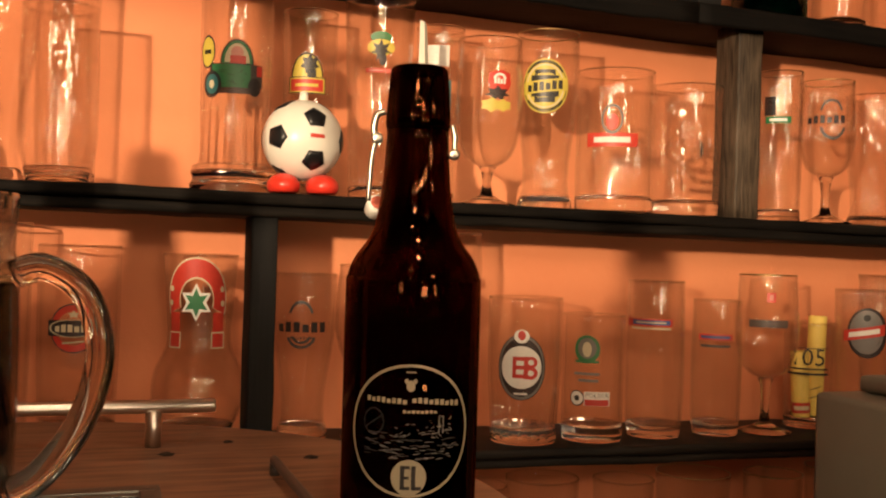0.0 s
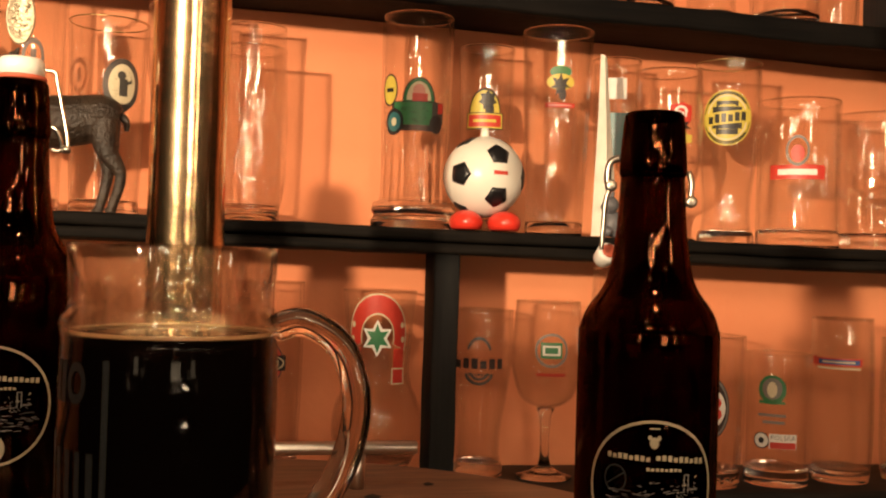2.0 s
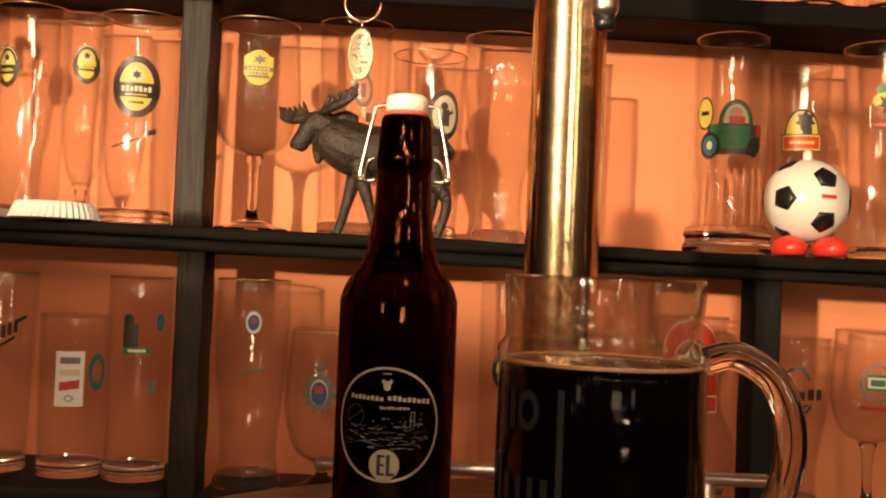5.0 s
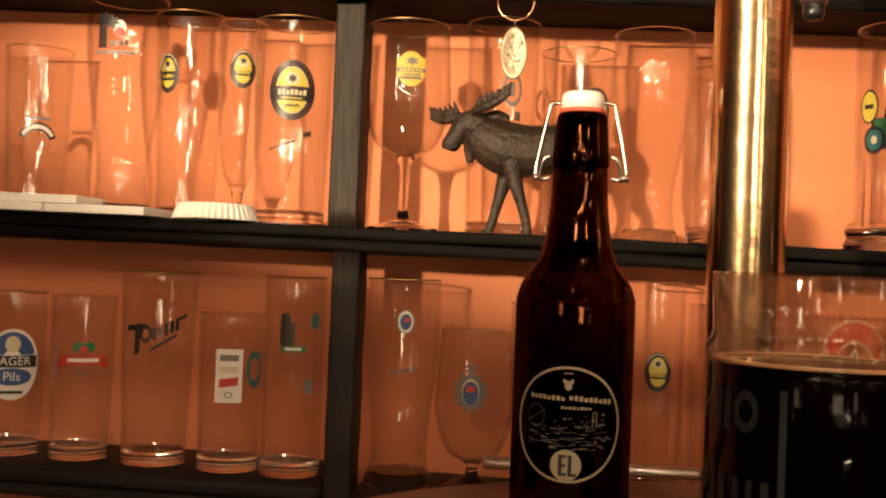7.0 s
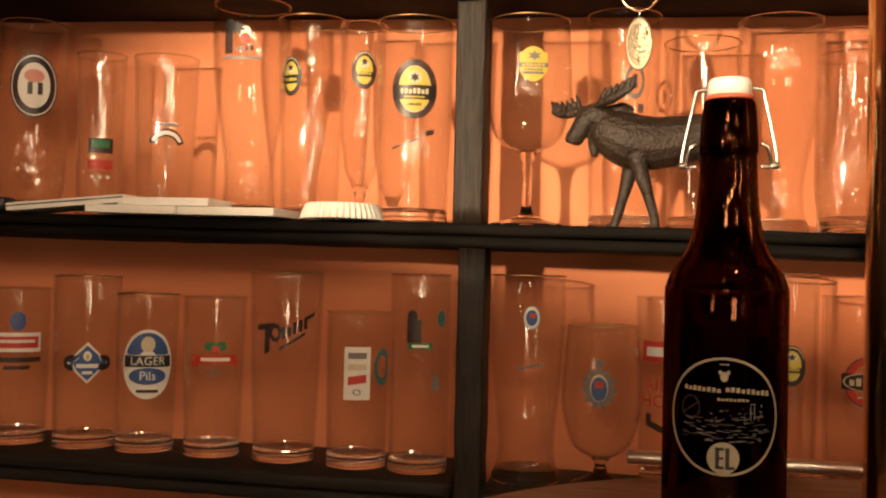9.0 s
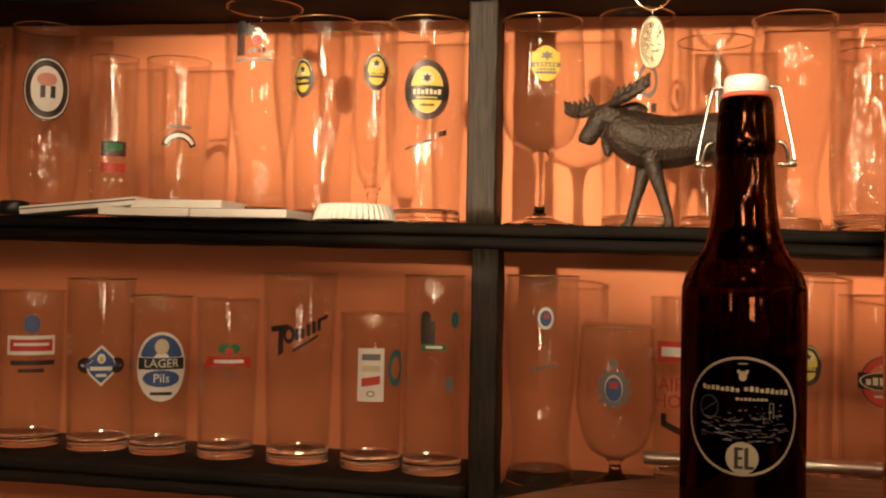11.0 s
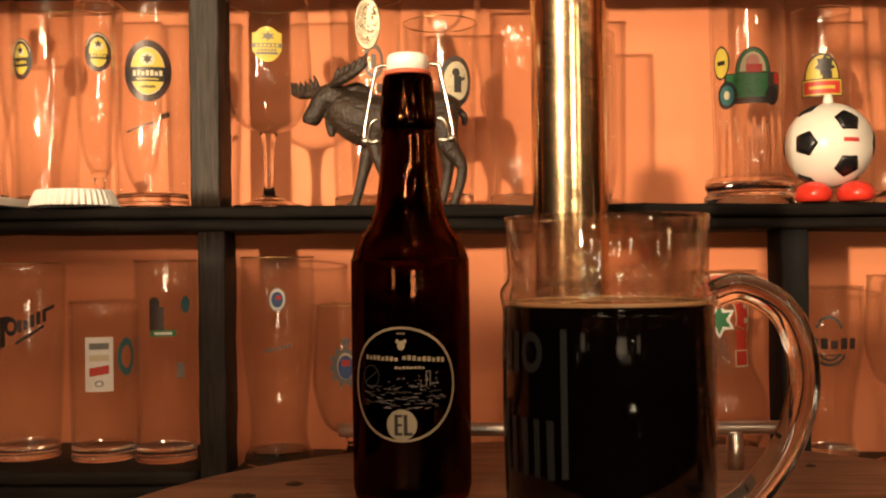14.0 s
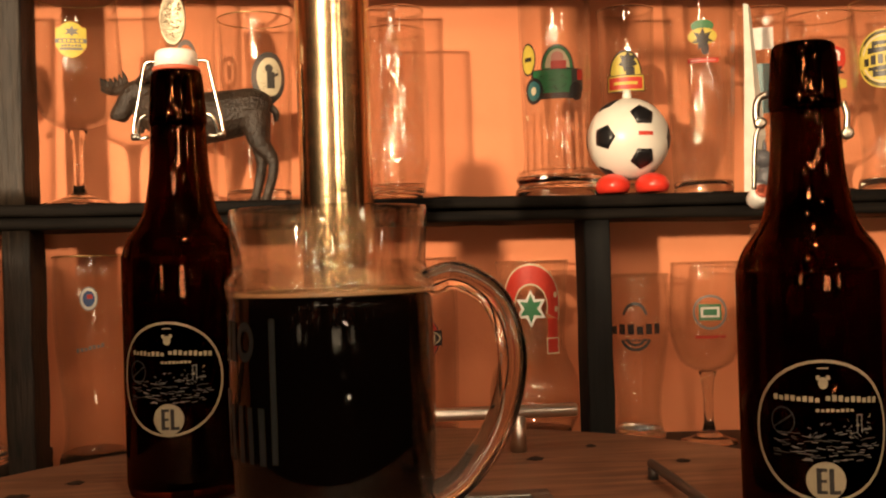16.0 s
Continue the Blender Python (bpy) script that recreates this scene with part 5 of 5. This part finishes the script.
# ---- small things on the middle shelf ----
def football():
    r = 0.0385
    ob = thing("football_figure", (0.1872, 0.966, mt(0.187) + 0.001), "toy football figure on two red feet", "toy")
    c = Vector((0, 0, 0.0515))
    bm = bmesh.new()
    bmesh.ops.create_uvsphere(bm, u_segments=48, v_segments=28, radius=r)
    bmesh.ops.translate(bm, verts=bm.verts, vec=c)
    part("ball", bm, M_BALL, ob, "white plastic ball")
    g = (1 + 5 ** 0.5) / 2
    ico = [Vector(v).normalized() for a in (-1, 1) for b in (-g, g) for v in ((0, a, b), (a, b, 0), (b, 0, a))]
    v0 = ico[0]
    near = [v for v in ico if v is not v0 and v.angle(v0) < 1.2]
    v1 = near[0]
    v2 = next(v for v in near if v is not v1 and v.angle(v1) < 1.2)
    n = (v0 + v1 + v2).normalized()
    e1 = (v0 - n * v0.dot(n)).normalized()
    src = Matrix((e1, n.cross(e1), n)).transposed()
    view = Vector((-0.20, -0.975, -0.02)).normalized()
    left = (Vector((-1, 0.2, 0.02)) - view * Vector((-1, 0.2, 0.02)).dot(view)).normalized()
    dst = Matrix((left, view.cross(left), view)).transposed()
    turn = dst @ src.inverted()
    axes = [turn @ v for v in ico]
    for a in axes:
        bm = bmesh.new()
        nb = sorted((b for b in axes if 0.1 < a.angle(b) < 1.2), key=lambda b: math.atan2(a.cross(axes[0] + Vector((0.3, 0.2, 0.9))).dot(b), (a.cross(axes[0] + Vector((0.3, 0.2, 0.9))).cross(a)).dot(b)))
        corner = [(a * 0.64 + (p + q) * 0.5 * 0.36 * 0.95).normalized() for p, q in zip(nb, nb[1:] + nb[:1])]
        mid = bm.verts.new(c + a * (r + 0.0006))
        rings = []
        for k in (0.5, 1.0):
            rings.append([bm.verts.new(c + (a * (1 - k) + (p * (1 - t) + q * t) * k).normalized() * (r + 0.0006)) for p, q in zip(corner, corner[1:] + corner[:1]) for t in (0, 0.34, 0.67)])
        low = [bm.verts.new(c + (v.co - c).normalized() * (r - 0.0005)) for v in rings[1]]
        m = len(low)
        for i in range(m):
            j = (i + 1) % m
            bm.faces.new((mid, rings[0][i], rings[0][j]))
            bm.faces.new((rings[0][i], rings[1][i], rings[1][j], rings[0][j]))
            bm.faces.new((rings[1][i], low[i], low[j], rings[1][j]))
        part("pentagon", bm, M_BLACK, ob, "black pentagon patch")
    for x, y in ((-0.020, -0.016), (0.016, -0.020)):
        bm = bmesh.new()
        bmesh.ops.create_uvsphere(bm, u_segments=24, v_segments=14, radius=1)
        for v in bm.verts:
            v.co = Vector((v.co.x * 0.0155, v.co.y * 0.020, max(v.co.z, -0.55) * 0.0118 + 0.0065)) + Vector((x, y, 0))
        part("foot", bm, M_RED, ob, "red plastic foot")
    part("knob", lathe([(0, 0.088), (0.004, 0.088), (0.0045, 0.092), (0.0035, 0.098), (0, 0.0985)], 16), M_BALL, ob, "small white knob")
    bm = bmesh.new()
    d = turn @ n
    s = Vector((0, 0, 1)).cross(d).normalized()
    up = d.cross(s)
    vs = []
    for j in (-1, 1):
        vs.append([bm.verts.new(c + (d + s * (0.20 + 0.19 * i) + up * (0.06 + j * 0.05)).normalized() * (r + 0.0004)) for i in np.linspace(0, 2.3, 7)])
    for i in range(6):
        bm.faces.new((vs[0][i], vs[0][i + 1], vs[1][i + 1], vs[1][i]))
    part("printed_logo", bm, INK["red"], ob)
    return ob


football()


def moose():
    """A figurine of one piece, facing west."""
    bm = bmesh.new()

    def limb(points, radii, flat=1.0):
        n = len(points)
        tube(bend(points, 5), [radii[min(n - 1, i // 5)] * (1 - (i % 5) / 5) + radii[min(n - 1, i // 5 + 1)] * (i % 5) / 5 for i in range((n - 1) * 5 + 1)], 14, bm, flat=flat)

    limb([(0.072, 0, 0.084), (0.060, 0, 0.087), (0.035, 0, 0.083), (0.008, 0, 0.080), (-0.014, 0, 0.083), (-0.030, 0, 0.091), (-0.040, 0, 0.098)], [0.012, 0.0205, 0.0225, 0.0245, 0.0255, 0.0215, 0.0150])
    limb([(-0.010, 0, 0.106), (-0.020, 0, 0.109), (-0.034, 0, 0.106)], [0.006, 0.009, 0.007])
    limb([(-0.030, 0, 0.096), (-0.043, 0, 0.104), (-0.051, 0, 0.101), (-0.0575, 0, 0.092), (-0.063, 0, 0.083), (-0.0645, 0, 0.079)], [0.0150, 0.0130, 0.0112, 0.0090, 0.0086, 0.0062])
    limb([(-0.042, 0, 0.092), (-0.044, 0, 0.080), (-0.044, 0, 0.067)], [0.0075, 0.0065, 0.0025])
    for s in (1, -1):
        limb([(-0.008, s * 0.012, 0.080), (-0.007 - s * 0.004, s * 0.013, 0.055), (-0.006 - s * 0.011, s * 0.013, 0.030), (-0.006 - s * 0.017, s * 0.013, 0.008), (-0.0095 - s * 0.0185, s * 0.013, 0.001)], [0.0115, 0.0075, 0.005, 0.0042, 0.0062])
        limb([(0.060, s * 0.011, 0.084), (0.063, s * 0.012, 0.058), (0.070 - s * 0.006, s * 0.012, 0.036), (0.064 - s * 0.006, s * 0.012, 0.008), (0.061 - s * 0.006, s * 0.012, 0.001)], [0.0145, 0.010, 0.0052, 0.0042, 0.0062])
        limb([(-0.044, s * 0.007, 0.110), (-0.040, s * 0.015, 0.116), (-0.034, s * 0.019, 0.117)], [0.003, 0.0038, 0.001], 0.6)
        palm = ([(-0.050, 0.006, 0.112), (-0.057, 0.013, 0.113), (-0.066, 0.020, 0.110), (-0.076, 0.026, 0.110), (-0.085, 0.030, 0.113)] if s > 0 else
                [(-0.046, -0.006, 0.112), (-0.040, -0.014, 0.114), (-0.030, -0.022, 0.117), (-0.019, -0.028, 0.122), (-0.008, -0.032, 0.129)])
        limb(palm, [0.0030, 0.0036, 0.0044, 0.0036, 0.0012])
        for i, k in enumerate((1.1, 1.6, 2.1, 2.6, 3.1, 3.6)):
            j = int(k)
            p = Vector(palm[j]).lerp(Vector(palm[min(4, j + 1)]), k - j)
            limb([tuple(p), tuple(p + Vector((-s * 0.0015, s * 0.001, 0.0075))), tuple(p + Vector((-s * 0.0040, s * 0.002, 0.0150 - 0.0006 * i)))], [0.0032, 0.0024, 0.0008])
    limb([(0.074, 0, 0.090), (0.079, 0, 0.084), (0.079, 0, 0.076)], [0.004, 0.0035, 0.002])
    ob = new("moose_figurine", mesh_of("moose_figurine", bm, M_TOY))
    re = ob.modifiers.new("blend", "REMESH")
    re.mode, re.voxel_size, re.use_smooth_shade = "VOXEL", 0.0009, True
    sm = ob.modifiers.new("soften", "SMOOTH")
    sm.factor, sm.iterations = 0.5, 3
    ob.matrix_basis = pose(-0.2215, 0.975, mt(-0.22) - 0.0015, 0, 0, 3)
    return tagged(ob, "dark brown moose figurine with spread antlers", "figurine")


moose()

# medallion on a ring, from a nail in the upper shelf
k = thing("keyring_medallion", (-0.227, 0.938, 0), "pale oval medallion hanging from a brass ring", "keyring")
rc = 1.3565
part("ring", tube([(0.016 * math.cos(a), -0.002, rc + 0.016 * math.sin(a)) for a in np.linspace(0, 2 * math.pi, 41)[:-1]], 0.0011, 8, closed=True), M_BRASS, k, "split brass ring")
part("link", tube([(0.0, -0.002 + 0.003 * math.cos(a), rc - 0.0185 + 0.0045 * math.sin(a)) for a in np.linspace(0, 2 * math.pi, 21)[:-1]], 0.0007, 6, closed=True), M_WIRE, k, "small steel link")
part("nail", tube([(0, 0.012, rc + 0.0155), (0, -0.006, rc + 0.0175)], 0.0011, 8), M_WIRE, k)
bm = lathe([(0, -0.0016), (0.94, -0.0016), (1, -0.0006), (1, 0.0006), (0.94, 0.0016), (0.86, 0.0010), (0, 0.0010)], 40)
for v in bm.verts:
    v.co = Vector((v.co.x * 0.0116, -v.co.z - 0.002, v.co.y * 0.0238 + rc - 0.0455))
part("disc", bm, M_MEDAL, k, "pale oval plate with a raised edge")
bm = bmesh.new()
rnd = random.Random(4)
for _ in range(34):
    x, z = rnd.uniform(-0.0072, 0.0072), rnd.uniform(-0.0165, 0.0165)
    if (x / 0.0085) ** 2 + (z / 0.0185) ** 2 < 1:
        box_into(bm, (-rnd.uniform(0.0008, 0.0022), -0.0035, -0.0006), (rnd.uniform(0.0008, 0.0022), -0.0028, 0.0006), 0, Matrix.Translation((x, 0, rc - 0.0455 + z)) @ Matrix.Rotation(rnd.uniform(0, 3.1), 4, "Y"))
part("relief", bm, M_MEDAL, k)

# cards and a fluted cup lying along the shelf edge
for x0, x1, y0, z, turn, tag, lean in ((-0.834, -0.712, 0.928, 0.0060, 3, "white cardboard mat with a dark line at its edge", -5.5), (-0.717, -0.6215, 0.930, 0.0092, -3, "white cardboard box lid", 0), (-0.747, -0.657, 0.922, 0.0008, 4, "white cardboard beer mat", 0), (-0.652, -0.552, 0.922, 0.0008, -5, "white cardboard beer mat with a soft corner", 0)):
    t = thing("beer_mat", ((x0 + x1) / 2, y0 + 0.03, mt((x0 + x1) / 2) + z), tag, "beer mat", "beer mats on the shelf")
    t.rotation_euler = (0, -math.atan(SLOPE) + radians(lean), radians(turn))
    w = (x1 - x0) / 2
    part("card", box((-w, -0.03, 0), (w, 0.03, 0.0078), 0.0012), M_PAPER, t, "", False)
    if lean:
        part("edge_line", box((-w * 0.98, -0.0306, 0.0045), (w * 0.98, -0.0301, 0.0056)), M_BLACK, t, "dark printed line", False)
cup = thing("fluted_cup", (-0.4998, 0.953, mt(-0.50) + 0.001), "white fluted paper cup lying upside down", "paper cup")
bm = bmesh.new()
rows = []
for r, z in ((0.0385, 0.0), (0.0372, 0.004), (0.0345, 0.0125), (0.033, 0.0145), (0.0, 0.0148)):
    rows.append([bm.verts.new(((r + (0.0012 if z < 0.01 else 0.0005 if r else 0) * (1 if i % 2 else -1)) * math.cos(2 * math.pi * i / 84), (r + (0.0012 if z < 0.01 else 0.0005 if r else 0) * (1 if i % 2 else -1)) * math.sin(2 * math.pi * i / 84), z)) for i in range(84)])
for p, q in zip(rows, rows[1:]):
    for i in range(84):
        bm.faces.new((p[i], p[(i + 1) % 84], q[(i + 1) % 84], q[i]))
part("fluted_wall", bm, M_PAPER, cup, "", False)
t = thing("bottle_cap", (-0.856, 0.952, mt(-0.856) + 0.001), "black round cap at the shelf edge", "cap")
part("cap", lathe([(0, 0.0), (0.013, 0), (0.0145, 0.002), (0.0145, 0.012), (0.012, 0.014), (0, 0.014)], 28), M_BLACK, t)

# folded white pennant and a small grey toy beside it
t = thing("paper_pennant", (0.306, 0.958, mt(0.3) + 0.001), "tall narrow folded pennant of greyed white paper", "pennant")
bm = bmesh.new()
rows = [[bm.verts.new(p) for p in row] for row in (
    ((-0.010, 0.004, 0.0), (-0.003, -0.004, 0.0), (0.004, 0.004, 0.0)), ((-0.0085, 0.004, 0.052), (0.001, -0.006, 0.050), (0.0135, 0.006, 0.054)),
    ((-0.0065, 0.003, 0.115), (-0.001, -0.004, 0.115), (0.0065, 0.004, 0.115)), ((-0.006, 0.002, 0.178), (-0.003, -0.002, 0.176), (0.001, 0.003, 0.174)))]
for p, q in zip(rows, rows[1:]):
    for i in (0, 1):
        bm.faces.new((p[i], p[i + 1], q[i + 1], q[i]))
bmesh.ops.remove_doubles(bm, verts=bm.verts, dist=1e-5)
ob = part("sheet", bm, M_TISSUE, t, "", False)
so = ob.modifiers.new("thickness", "SOLIDIFY")
so.thickness = 0.0008
bm = bmesh.new()
for loc, size in (((0, 0, 0.010), (0.009, 0.007, 0.010)), ((-0.004, -0.003, 0.024), (0.0065, 0.006, 0.0065)), ((-0.009, -0.005, 0.0225), (0.0035, 0.0035, 0.003)), ((0.008, -0.002, 0.006), (0.006, 0.005, 0.005)), ((-0.007, -0.004, 0.004), (0.004, 0.006, 0.004)), ((-0.001, 0.001, 0.032), (0.0015, 0.002, 0.006)), ((-0.007, 0.001, 0.031), (0.0015, 0.002, 0.006))):
    r = bmesh.ops.create_uvsphere(bm, u_segments=18, v_segments=12, radius=1)
    bmesh.ops.scale(bm, verts=r["verts"], vec=size)
    bmesh.ops.translate(bm, verts=r["verts"], vec=loc)
ob = new("toy_figurine", mesh_of("toy_figurine", bm, M_TOY_GREY))
ob.matrix_basis = pose(0.316, 0.955, mt(0.31)) @ Matrix.Scale(1.3, 4)
re = ob.modifiers.new("blend", "REMESH")
re.mode, re.voxel_size, re.use_smooth_shade = "VOXEL", 0.0008, True
tagged(ob, "small grey toy figurine at the shelf edge", "figurine")

# frosted canister beside the barrel, on a side counter
setting("counter", box((0.36, 0.42, 0.60), (1.2, 0.90, 0.64), 0.004), M_LID, "dark wooden side counter below the shelves")
setting("counter_base", box((0.40, 0.46, 0.0), (1.18, 0.88, 0.60)), M_SHELF, "dark wooden counter base")
t = thing("canister", (0.705, 0.700, 0.64), "frosted grey plastic canister with a black cap", "canister")
part("body", box((-0.075, -0.07, 0), (0.12, 0.07, 0.338), 0.006), M_PLASTIC, t)
part("shoulder", box((-0.035, -0.06, 0.3385), (0.12, 0.06, 0.354), 0.005), M_PLASTIC, t)
part("cap", lathe([(0, 0.3385), (0.015, 0.3385), (0.015, 0.352), (0.020, 0.353), (0.021, 0.356), (0.021, 0.365), (0.018, 0.368), (0, 0.368)], 28, at=(-0.052, -0.03, 0)), M_BLACK, t, "black screw cap")
part("red_strap", box((-0.012, -0.045, 0.3545), (0.115, -0.03, 0.358), 0.001), M_RED, t, "red plastic strap")
